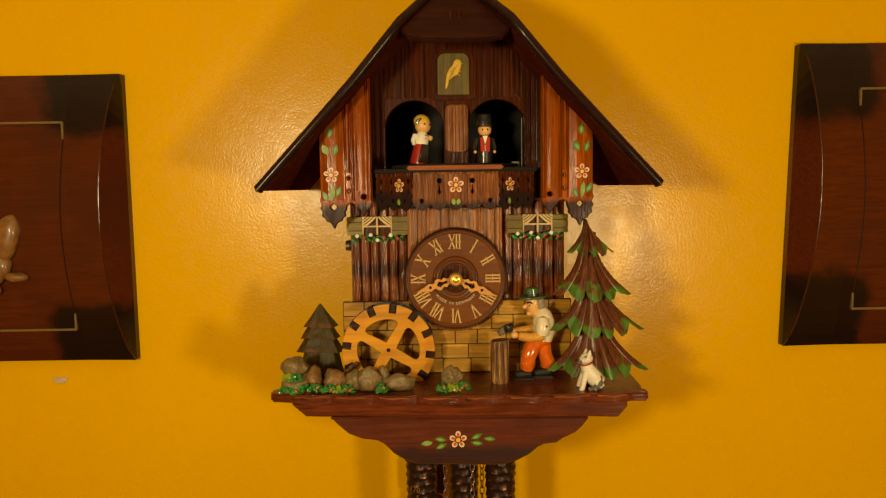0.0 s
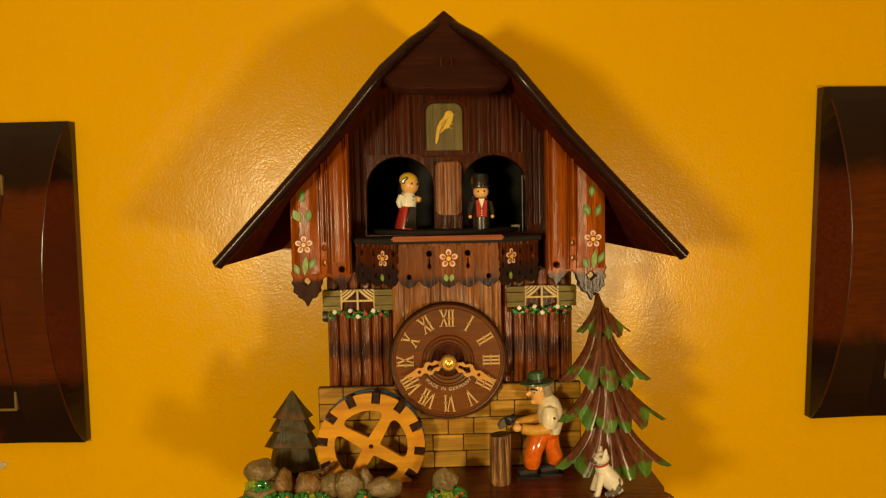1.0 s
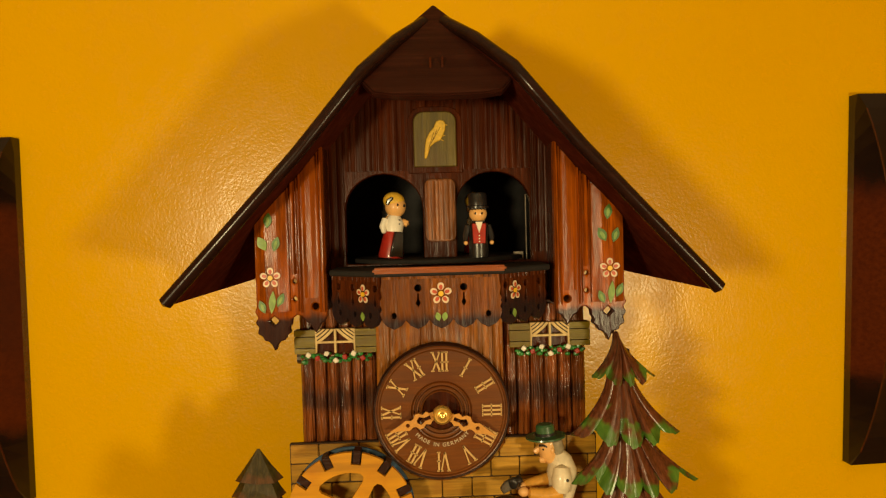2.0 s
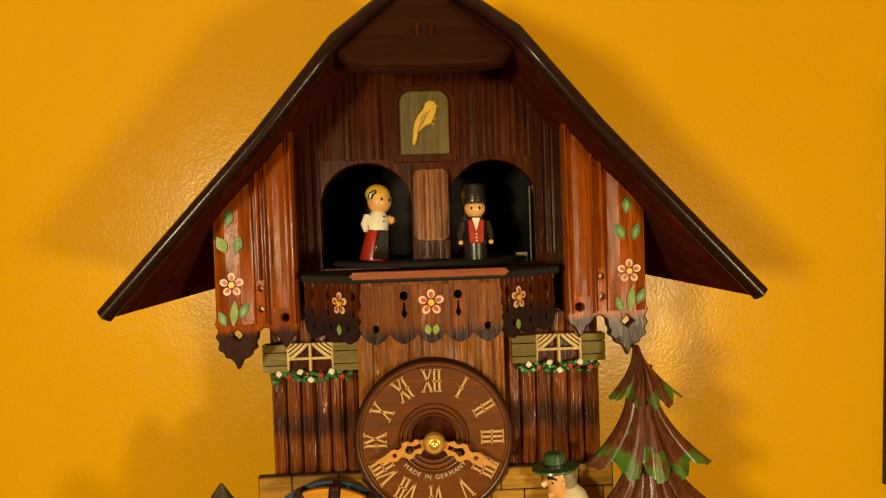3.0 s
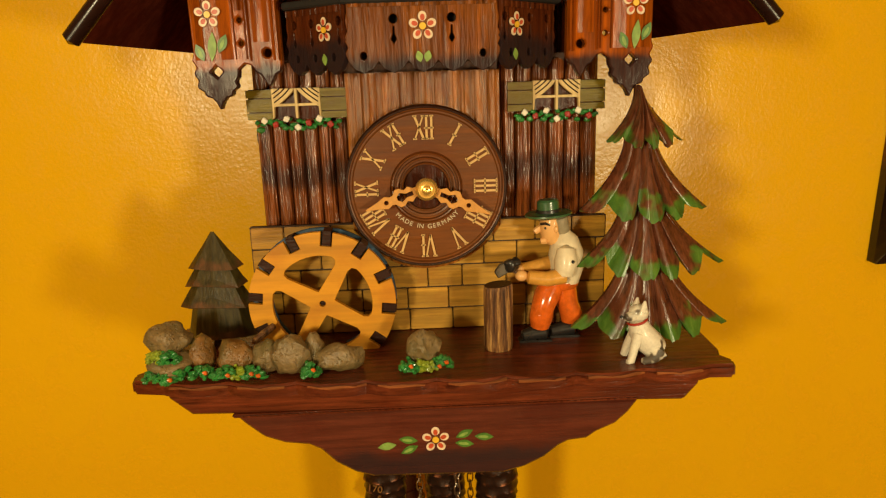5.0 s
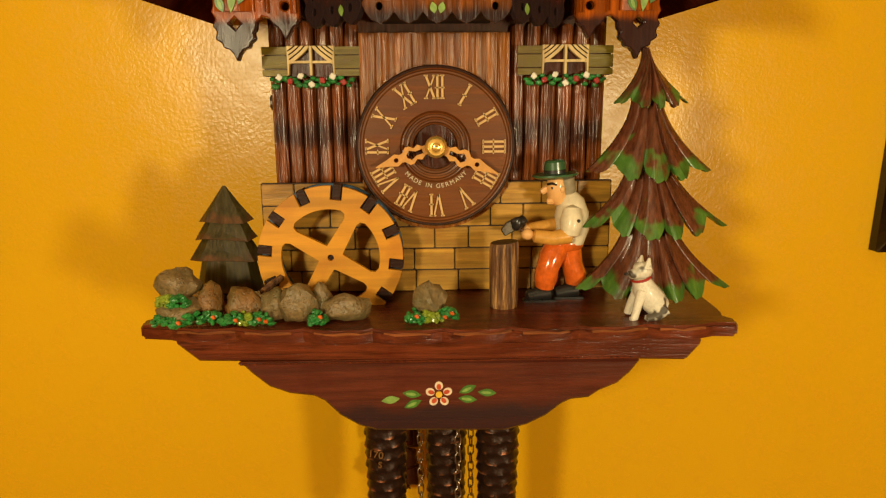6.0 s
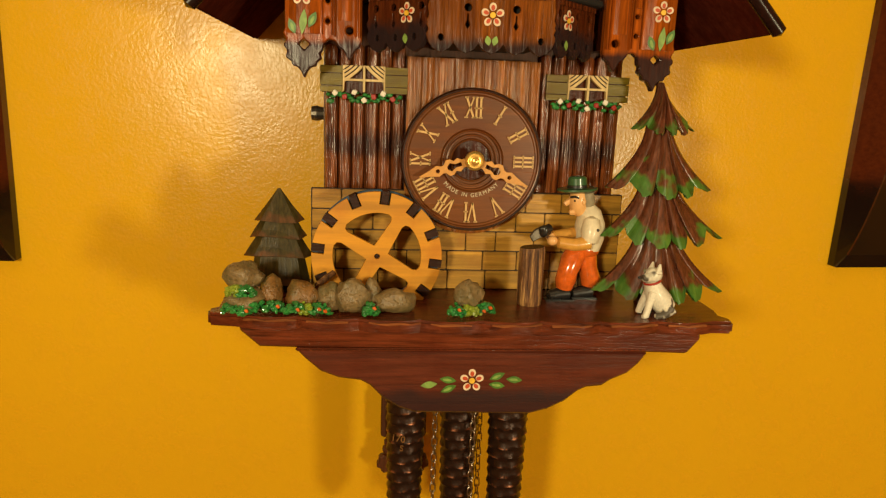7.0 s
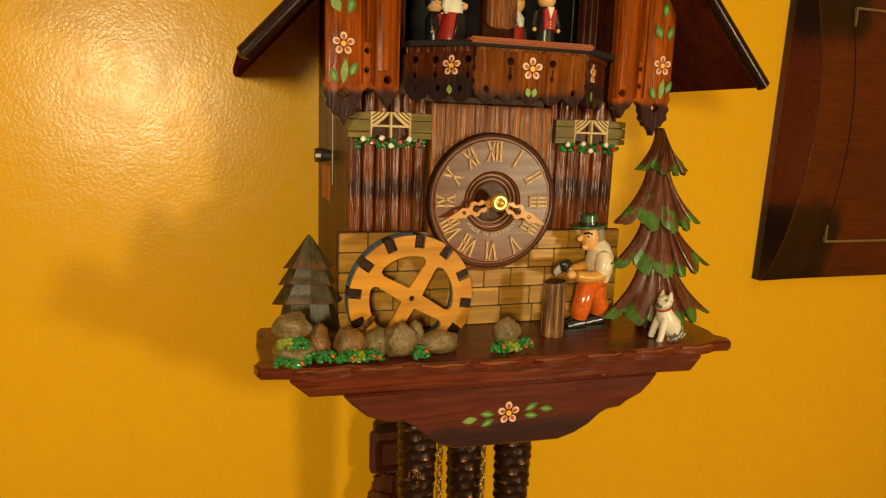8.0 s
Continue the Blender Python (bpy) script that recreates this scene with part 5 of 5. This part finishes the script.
# carved figures: each one plain painted mesh
def woodcutter():
    b = bmesh.new()
    mats = [ORANGE, SHIRT, SKIN, HAT_GREEN, BLACK, TAN, GREY_HAIR, BLADE, BARK]
    y = -0.1160
    add = lambda shape, slot: joined(b, shape, None, slot)
    # shoes, trousers, seat
    for x, dy in ((0.0670, -0.004), (0.0860, 0.002)):
        add(limb([(x + 0.0060, y + dy, 1.5028, 0.0050), (x - 0.001, y + dy, 1.5020, 0.0048), (x - 0.0085, y + dy - 0.001, 1.5008, 0.0036)], 12), 4)
        add(block(x - 0.0112, x + 0.0098, y + dy - 0.0046, y + dy + 0.0042, SHELF, SHELF + 0.0016, 0.0006), 4)
    add(limb([(0.0795, y, 1.5360, 0.0076), (0.0735, y - 0.004, 1.5265, 0.0082), (0.0708, y - 0.006, 1.5195, 0.0072), (0.0700, y - 0.005, 1.5130, 0.0076), (0.0694, y - 0.004, 1.5068, 0.0062)], 14), 0)
    add(limb([(0.0845, y + 0.001, 1.5360, 0.0080), (0.0862, y + 0.002, 1.5265, 0.0080), (0.0880, y + 0.001, 1.5195, 0.0068), (0.0905, y + 0.002, 1.5130, 0.0074), (0.0902, y + 0.002, 1.5068, 0.0060)], 14), 0)
    add(ball((0.0838, y, 1.5350), 0.0112, 0.0088, 0.0072, 0.05, 3), 0)
    add(limb([(0.0900, y - 0.0050, 1.5390, 0.0024), (0.0925, y - 0.0030, 1.5430, 0.0022), (0.0935, y - 0.001, 1.5480, 0.0016)], 8), 0)
    # body, sleeves and fists
    add(limb([(0.0860, y, 1.5345, 0.0084), (0.0868, y, 1.5430, 0.0104), (0.0862, y, 1.5530, 0.0108), (0.0850, y, 1.5610, 0.0086), (0.0825, y, 1.5665, 0.0050)], 16), 1)
    add(limb([(0.0845, y - 0.0085, 1.5575, 0.0056), (0.0840, y - 0.0108, 1.5500, 0.0074), (0.0830, y - 0.0112, 1.5420, 0.0058)], 14), 1)
    add(ball((0.0868, y - 0.0172, 1.5515), 0.0011), 4)
    add(limb([(0.0830, y - 0.0112, 1.5415, 0.0052), (0.0720, y - 0.0122, 1.5400, 0.0046), (0.0610, y - 0.0118, 1.5415, 0.0042)], 12), 5)
    add(ball((0.0565, y - 0.0112, 1.5425), 0.0040, 0.0036, 0.0036, 0.1, 2), 2)
    add(limb([(0.0790, y + 0.0040, 1.5460, 0.0046), (0.0690, y + 0.0010, 1.5450, 0.0040), (0.0580, y - 0.0050, 1.5450, 0.0034)], 12), 5)
    add(ball((0.0560, y - 0.0060, 1.5445), 0.0034, 0.0032, 0.0034, 0.1, 2), 2)
    # head under a felt hat: nose, brow, moustache, eye and grey hair
    add(limb([(0.0795, y, 1.5610, 0.0050), (0.0768, y, 1.5655, 0.0066), (0.0764, y, 1.5705, 0.0072), (0.0772, y, 1.5755, 0.0062)], 14), 2)
    add(limb([(0.0710, y, 1.5700, 0.0020), (0.0680, y, 1.5678, 0.0022), (0.0668, y, 1.5668, 0.0019)], 8), 2)
    add(limb([(0.0738, y - 0.002, 1.5618, 0.0026), (0.0706, y - 0.001, 1.5612, 0.0020)], 8), 2)
    add(limb([(0.0700, y - 0.0025, 1.5722, 0.0009), (0.0725, y - 0.0052, 1.5730, 0.0009), (0.0748, y - 0.0066, 1.5722, 0.0006)], 8), 4)
    add(ball((0.0724, y - 0.0052, 1.5702), 0.0009), 4)
    add(limb([(0.0815, y - 0.002, 1.5755, 0.0050), (0.0830, y - 0.002, 1.5690, 0.0050), (0.0835, y, 1.5640, 0.0036)], 10), 6)
    add(ball((0.0785, y - 0.0068, 1.5695), 0.0016, 0.0010, 0.0022, 0.0, 2), 2)
    hat = lathe([(0.0, 0.0102), (0.0052, 0.0100), (0.0066, 0.0088), (0.0070, 0.0022), (0.0125, 0.0012), (0.0143, 0.0016), (0.0146, 0.0006), (0.0120, -0.0008), (0.0, -0.0008)], 28, pose(0.0752, y, 1.5770, 0, -4, 0), 0.85)
    add(hat, 3)
    add(lathe([(0.0071, 0.0042), (0.0074, 0.0040), (0.0075, 0.0020), (0.0071, 0.0018)], 28, pose(0.0752, y, 1.5770, 0, -4, 0), 0.85, True), 4)
    # axe
    add(limb([(0.0625, y - 0.010, 1.5400, 0.0012), (0.0480, y - 0.011, 1.5475, 0.0012)], 8), 8)
    add(plate([(0.0400, 1.5455), (0.0432, 1.5500), (0.0497, 1.5535), (0.0545, 1.5515), (0.0535, 1.5468), (0.0480, 1.5445), (0.0425, 1.5415)], y - 0.0125, y - 0.0095, edge=0.0006), 7)
    add(ball((0.0512, y - 0.0118, 1.5498), 0.0050, 0.0034, 0.0044, 0.55, 3, 2.0, 260.0), 4)
    ob = link("woodcutter_figure", b, mats, at=(0.078, y, SHELF), smooth=True)
    tagged(ob, "carved figure in orange trousers and green hat chopping", "figurine")


woodcutter()


def dog():
    b = bmesh.new()
    x, y, z = 0.1212, -0.1560, SHELF
    add = lambda shape, slot=0: joined(b, shape, None, slot)
    add(limb([(x + 0.0085, y + 0.001, z + 0.0055, 0.0062), (x + 0.0045, y, z + 0.0105, 0.0070), (x + 0.0005, y, z + 0.0165, 0.0060), (x - 0.0012, y, z + 0.0215, 0.0046)], 14))
    add(limb([(x - 0.0010, y - 0.003, z + 0.0160, 0.0032), (x - 0.0035, y - 0.004, z + 0.0080, 0.0022), (x - 0.0050, y - 0.0045, z + 0.0012, 0.0020), (x - 0.0068, y - 0.0048, z + 0.0008, 0.0016)], 10))
    add(limb([(x - 0.0010, y + 0.003, z + 0.0160, 0.0030), (x - 0.0045, y + 0.004, z + 0.0070, 0.0022), (x - 0.0062, y + 0.004, z + 0.0012, 0.0019)], 10))
    add(limb([(x + 0.0095, y - 0.004, z + 0.0060, 0.0042), (x + 0.0055, y - 0.0055, z + 0.0025, 0.0026), (x + 0.0005, y - 0.0060, z + 0.0014, 0.0018)], 10))
    add(ball((x - 0.0010, y, z + 0.0265), 0.0052, 0.0046, 0.0050, 0.05, 2))
    add(limb([(x - 0.0030, y - 0.001, z + 0.0258, 0.0034), (x - 0.0072, y - 0.001, z + 0.0242, 0.0024)], 10))
    add(ball((x - 0.0094, y - 0.001, z + 0.0250), 0.0009), 1)
    for dx, dy in ((0.0006, -0.003), (-0.0012, 0.003)):
        add(limb([(x + dx, y + dy, z + 0.0285, 0.0024), (x + dx + 0.0006, y + dy, z + 0.0340, 0.0006)], 8))
    add(lathe([(0.0046, -0.0008), (0.0053, 0.0), (0.0046, 0.0008)], 18, pose(x - 0.0012, y, z + 0.0220, 0, -18, 0), 1.0, True), 2)
    bmesh.ops.transform(b, matrix=Matrix.Translation((x, y, z)) @ Matrix.Diagonal((1.18, 1.15, 1.09, 1)) @ Matrix.Translation((-x, -y, -z)), verts=b.verts)
    tagged(link("dog_figure", b, [DOG, BLACK, RED], at=(x, y, z), smooth=True), "small sitting white dog figure with dark patches", "figurine")


dog()


def dancer(x, y, turn, kind):
    b = bmesh.new()
    mats = [RED, BLACK, WHITE, SKIN, HAIR]
    add = lambda shape, slot: joined(b, shape, None, slot)
    if kind == "woman":
        add(lathe([(0.0, 0.0), (0.0085, 0.0), (0.0088, 0.002), (0.0062, 0.0185), (0.0, 0.0190)], 20), 0)
        add(plate([(-0.0045, 0.001), (0.0055, 0.001), (0.0040, 0.0180), (-0.0020, 0.0180)], -0.0088, -0.0040, edge=0.0005), 1)
        add(lathe([(0.0, 0.0175), (0.0064, 0.0180), (0.0068, 0.0245), (0.0040, 0.0290), (0.0, 0.0295)], 20), 2)
        add(limb([(-0.0065, 0, 0.0260, 0.0024), (-0.0085, -0.001, 0.0205, 0.0022), (-0.0078, -0.003, 0.0170, 0.0016)], 8), 2)
        add(limb([(0.0055, -0.001, 0.0255, 0.0024), (0.0088, -0.003, 0.0245, 0.0022)], 8), 3)
        add(ball((0, 0, 0.0355), 0.0072, 0.0070, 0.0078, 0.02, 3), 3)
        add(ball((-0.0012, 0.0006, 0.0392), 0.0074, 0.0072, 0.0062, 0.05, 3), 4)
        for dx in (-0.0012, 0.0036):
            add(ball((dx, -0.0067, 0.0362), 0.0008, None, 0.0011, 0, 1), 1)
        for z in (0.0262, 0.0235):
            add(ball((0.0012, -0.0066, z), 0.0006, None, None, 0, 1), 1)
        add(limb([(-0.0072, -0.0030, 0.0362, 0.0014), (-0.0066, -0.0036, 0.0385, 0.0016), (-0.0048, -0.0054, 0.0405, 0.0012)], 8), 1)
    else:
        add(lathe([(0.0, 0.0), (0.0072, 0.0), (0.0075, 0.010), (0.0, 0.011)], 20), 1)
        add(lathe([(0.0, 0.0095), (0.0072, 0.0098), (0.0076, 0.0220), (0.0045, 0.0275), (0.0, 0.0280)], 20), 1)
        add(plate([(-0.0046, 0.0105), (0.0046, 0.0105), (0.0052, 0.0255), (-0.0052, 0.0255)], -0.0082, -0.0040, edge=0.0005), 0)
        add(plate([(-0.0028, 0.0268), (0.0028, 0.0268), (0.0, 0.0180)], -0.0088, -0.0060, edge=0.0004), 2)
        for z in (0.0120, 0.0142, 0.0164):
            add(ball((0, -0.0084, z), 0.0007, None, None, 0, 1), 2)
        for s in (-1, 1):
            add(limb([(s * 0.0075, 0, 0.0240, 0.0024), (s * 0.0098, -0.001, 0.0160, 0.0022), (s * 0.0098, -0.002, 0.0130, 0.0018)], 8), 1)
            add(ball((s * 0.0098, -0.002, 0.0110), 0.0017), 3)
        add(ball((0, 0, 0.0330), 0.0068, 0.0066, 0.0066, 0.02, 3), 3)
        add(ball((0, 0.0016, 0.0350), 0.0071, 0.0066, 0.0060, 0.03, 3), 1)
        for dx in (-0.0025, 0.0025):
            add(ball((dx, -0.0064, 0.0330), 0.0008, None, 0.0011, 0, 1), 1)
        for q in range(5):
            add(ball((-0.0046 + 0.0023 * q, -0.0054, 0.0368), 0.0015, 0.0014, 0.0014, 0, 1), 1)
        add(lathe([(0.0, 0.0490), (0.0058, 0.0486), (0.0070, 0.0468), (0.0071, 0.0390), (0.0084, 0.0384), (0.0084, 0.0370), (0.0, 0.0370)], 22), 1)
    grow = 1.10 if kind == "woman" else 0.95
    bmesh.ops.transform(b, matrix=pose(x, y, 1.7083, 0, 7 if kind == "woman" else 0, turn) @ Matrix.Diagonal((grow, grow, grow, 1)), verts=b.verts)
    label = {"woman": "painted wooden dancer with yellow hair and red skirt", "man": "painted wooden dancer in red waistcoat and black hat"}[kind]
    tagged(link("dancer_figure", b, mats, at=(x, y, 1.7083), smooth=True), label, "figurine", "dancers on the turntable")


dancer(-0.0335, -0.0880, 25, "woman")
dancer(0.0308, -0.1110, 0, "man")
dancer(-0.0338, -0.050, 55, "man")
dancer(0.0330, -0.052, 78, "woman")


# ---- weights, chains and pendulum under the clock ----
def pine_cone():
    b = bmesh.new()
    uv = b.loops.layers.uv.verify()
    n, rows_n, per = 48, 96, 6
    L = 0.150
    rows = []
    for j in range(rows_n + 1):
        v = j / rows_n
        r0 = 0.0179 * (1 - 0.22 * v) * min(1.0, (v / 0.05 + 0.15) if v < 0.05 else 1.0) * (1 if v < 0.86 else max(0.08, math.cos((v - 0.86) / 0.14 * 1.45)))
        ring_ = []
        for i in range(n):
            a = 2 * math.pi * i / n
            # scales wind round the cone: a lip swells towards the foot of each one
            s = v * 17 + i / n * 1.0
            row = math.floor(s)
            f = s - row
            w = abs(math.cos(3.5 * a + row * math.pi * 0.5 + 0.4 * row)) ** 0.6
            lip = f ** 1.6 * w if f < 0.86 else (1 - f) / 0.14 * 0.8 * w
            rr = r0 * (0.90 + 0.16 * lip)
            ring_.append((b.verts.new((rr * math.cos(a), rr * math.sin(a), -L * v)), lip))
        rows.append(ring_)
    for p, q in zip(rows, rows[1:]):
        for i in range(n):
            k = (i + 1) % n
            f = b.faces.new((p[i][0], p[k][0], q[k][0], q[i][0]))
            for lp, vv in zip(f.loops, (p[i][1], p[k][1], q[k][1], q[i][1])):
                lp[uv].uv = (0.5, vv)
    b.faces.new([a for a, _ in rows[0]])
    b.faces.new([a for a, _ in rows[-1]])
    return b


def weights():
    first = None
    for x, y, z in ((-0.0385, -0.0550, 1.4120), (0.0080, -0.0470, 1.4120), (0.0470, -0.0620, 1.4120)):
        if first is None:
            first = holder("pine_cone_weight", (x, y, z))
            tagged(first, "dark cast-iron pine cone weight with coppery scales", "clock weight", "weights under the clock")
            b = pine_cone()
            bmesh.ops.translate(b, verts=b.verts, vec=(x, y, z))
            part("cone", b, IRON, first, smooth=True)
            part("hook", limb([(x, y, z - 0.002, 0.0012), (x, y, z + 0.010, 0.0012), (x + 0.002, y, z + 0.013, 0.0012), (x + 0.004, y, z + 0.010, 0.0012)], 8), BLADE, first, "iron hook")
        else:
            copy_thing(first, pose(x, y, z, 0, 0, 40 + 900 * x))
    for text, dx, dz, size in (("170", -0.0070, -0.0505, 0.0080), ("S", -0.0040, -0.0590, 0.0072)):
        cu = bpy.data.curves.new("stamp", "FONT")
        cu.body, cu.size, cu.extrude, cu.align_x = text, size, 0.0006, "CENTER"
        tmp = bpy.data.objects.new("stamp", cu)
        scene.collection.objects.link(tmp)
        me = bpy.data.meshes.new_from_object(tmp.evaluated_get(bpy.context.evaluated_depsgraph_get()))
        bpy.data.objects.remove(tmp)
        b = bmesh.new()
        b.from_mesh(me)
        bpy.data.meshes.remove(me)
        bmesh.ops.transform(b, matrix=pose(-0.0385 + dx, -0.0550 - 0.0165, 1.4120 + dz, 0, 6, -12) @ pose(0, 0, 0, 90, 0, 0), verts=b.verts)
        part("stamped_mark", b, CARVED, first, "raised stamped mark")


weights()


def chain(x, y, top, low):
    thing = holder("chain", (x, y, top))
    tagged(thing, "thin steel link chain hanging below the clock", "chain", "chains under the clock")
    b = bmesh.new()
    n, m_ = 16, 6
    R, straight, wire = 0.0024, 0.0021, 0.00066
    rows = []
    for i in range(n):
        a = 2 * math.pi * i / n
        c = Vector((R * math.cos(a), 0, R * math.sin(a) + (straight if math.sin(a) > 0 else -straight)))
        out = Vector((math.cos(a), 0, math.sin(a)))
        rows.append([b.verts.new(c + (out * math.cos(2 * math.pi * k / m_) + Vector((0, 1, 0)) * math.sin(2 * math.pi * k / m_)) * wire) for k in range(m_)])
    for i in range(n):
        for k in range(m_):
            b.faces.new((rows[i][k], rows[(i + 1) % n][k], rows[(i + 1) % n][(k + 1) % m_], rows[i][(k + 1) % m_]))
    me = bpy.data.meshes.new("link")
    b.to_mesh(me)
    b.free()
    me.materials.append(STEEL)
    for p in me.polygons:
        p.use_smooth = True
    z, k = top, 0
    while z > low:
        ob = new("link", me)
        ob.parent = thing
        ob.matrix_basis = pose(0, 0, z - top, 0, 3 * math.sin(k * 1.9), (25 if k % 2 else 110) + 9 * math.sin(k))
        z -= 0.0074
        k += 1


for x_, y_ in ((-0.0120, -0.0380), (0.0165, -0.0690), (0.0290, -0.0300)):
    chain(x_, y_, 1.4690, 1.2500)


def pendulum():
    x, y = -0.0350, 0.046
    thing = holder("leaf_pendulum", (x, y, 1.47))
    tagged(thing, "brown carved leaf pendulum behind the weights", "pendulum")
    part("rod", limb([(x, y + 0.004, 1.469, 0.0012), (x, y + 0.004, 1.28, 0.0012)], 8), BLADE, thing, "thin metal rod")
    def rounded(hw, z0, z1, r):
        return ring(x + hw - r, z1 - r, r, None, 4, 0, 90) + ring(x - hw + r, z1 - r, r, None, 4, 90, 180) + ring(x - hw + r, z0 + r, r, None, 4, 180, 270) + ring(x + hw - r, z0 + r, r, None, 4, 270, 360)
    block_ = part("carved_block", plate(rounded(0.0225, 1.3070, 1.3500, 0.004), y - 0.006, y + 0.003, edge=0.0014), CASE_WOOD, thing, "dark brown carved block")
    part("raised_frame", plate(rounded(0.0170, 1.3110, 1.3420, 0.003), y - 0.0095, y - 0.0062, [rounded(0.0125, 1.3150, 1.3380, 0.002)], 0.0010), GABLE, block_, "raised carved frame")
    part("cap", plate(rounded(0.0190, 1.3505, 1.3600, 0.003), y - 0.009, y + 0.004, edge=0.0014), DARK_TRIM, block_, "nearly black cap")
    pts = []
    for k in range(72):
        a = 2 * math.pi * k / 72
        r = 0.018 + 0.007 * abs(math.cos(2.5 * a + math.pi / 4)) + 0.0014 * math.sin(17 * a)
        pts.append((x + r * 1.05 * math.cos(a), 1.285 + r * math.sin(a)))
    leafy = part("carved_leaf", plate(pts, y - 0.010, y - 0.0005, edge=0.002), CASE_WOOD, thing, "carved brown wooden leaf")
    for a in (90, 18, 162, 234, 306):
        part("vein", limb([(x, y - 0.0105, 1.285, 0.0016), (x + 0.021 * math.cos(radians(a)), y - 0.0102, 1.285 + 0.021 * math.sin(radians(a)), 0.0008)], 6), GABLE, leafy)


pendulum()
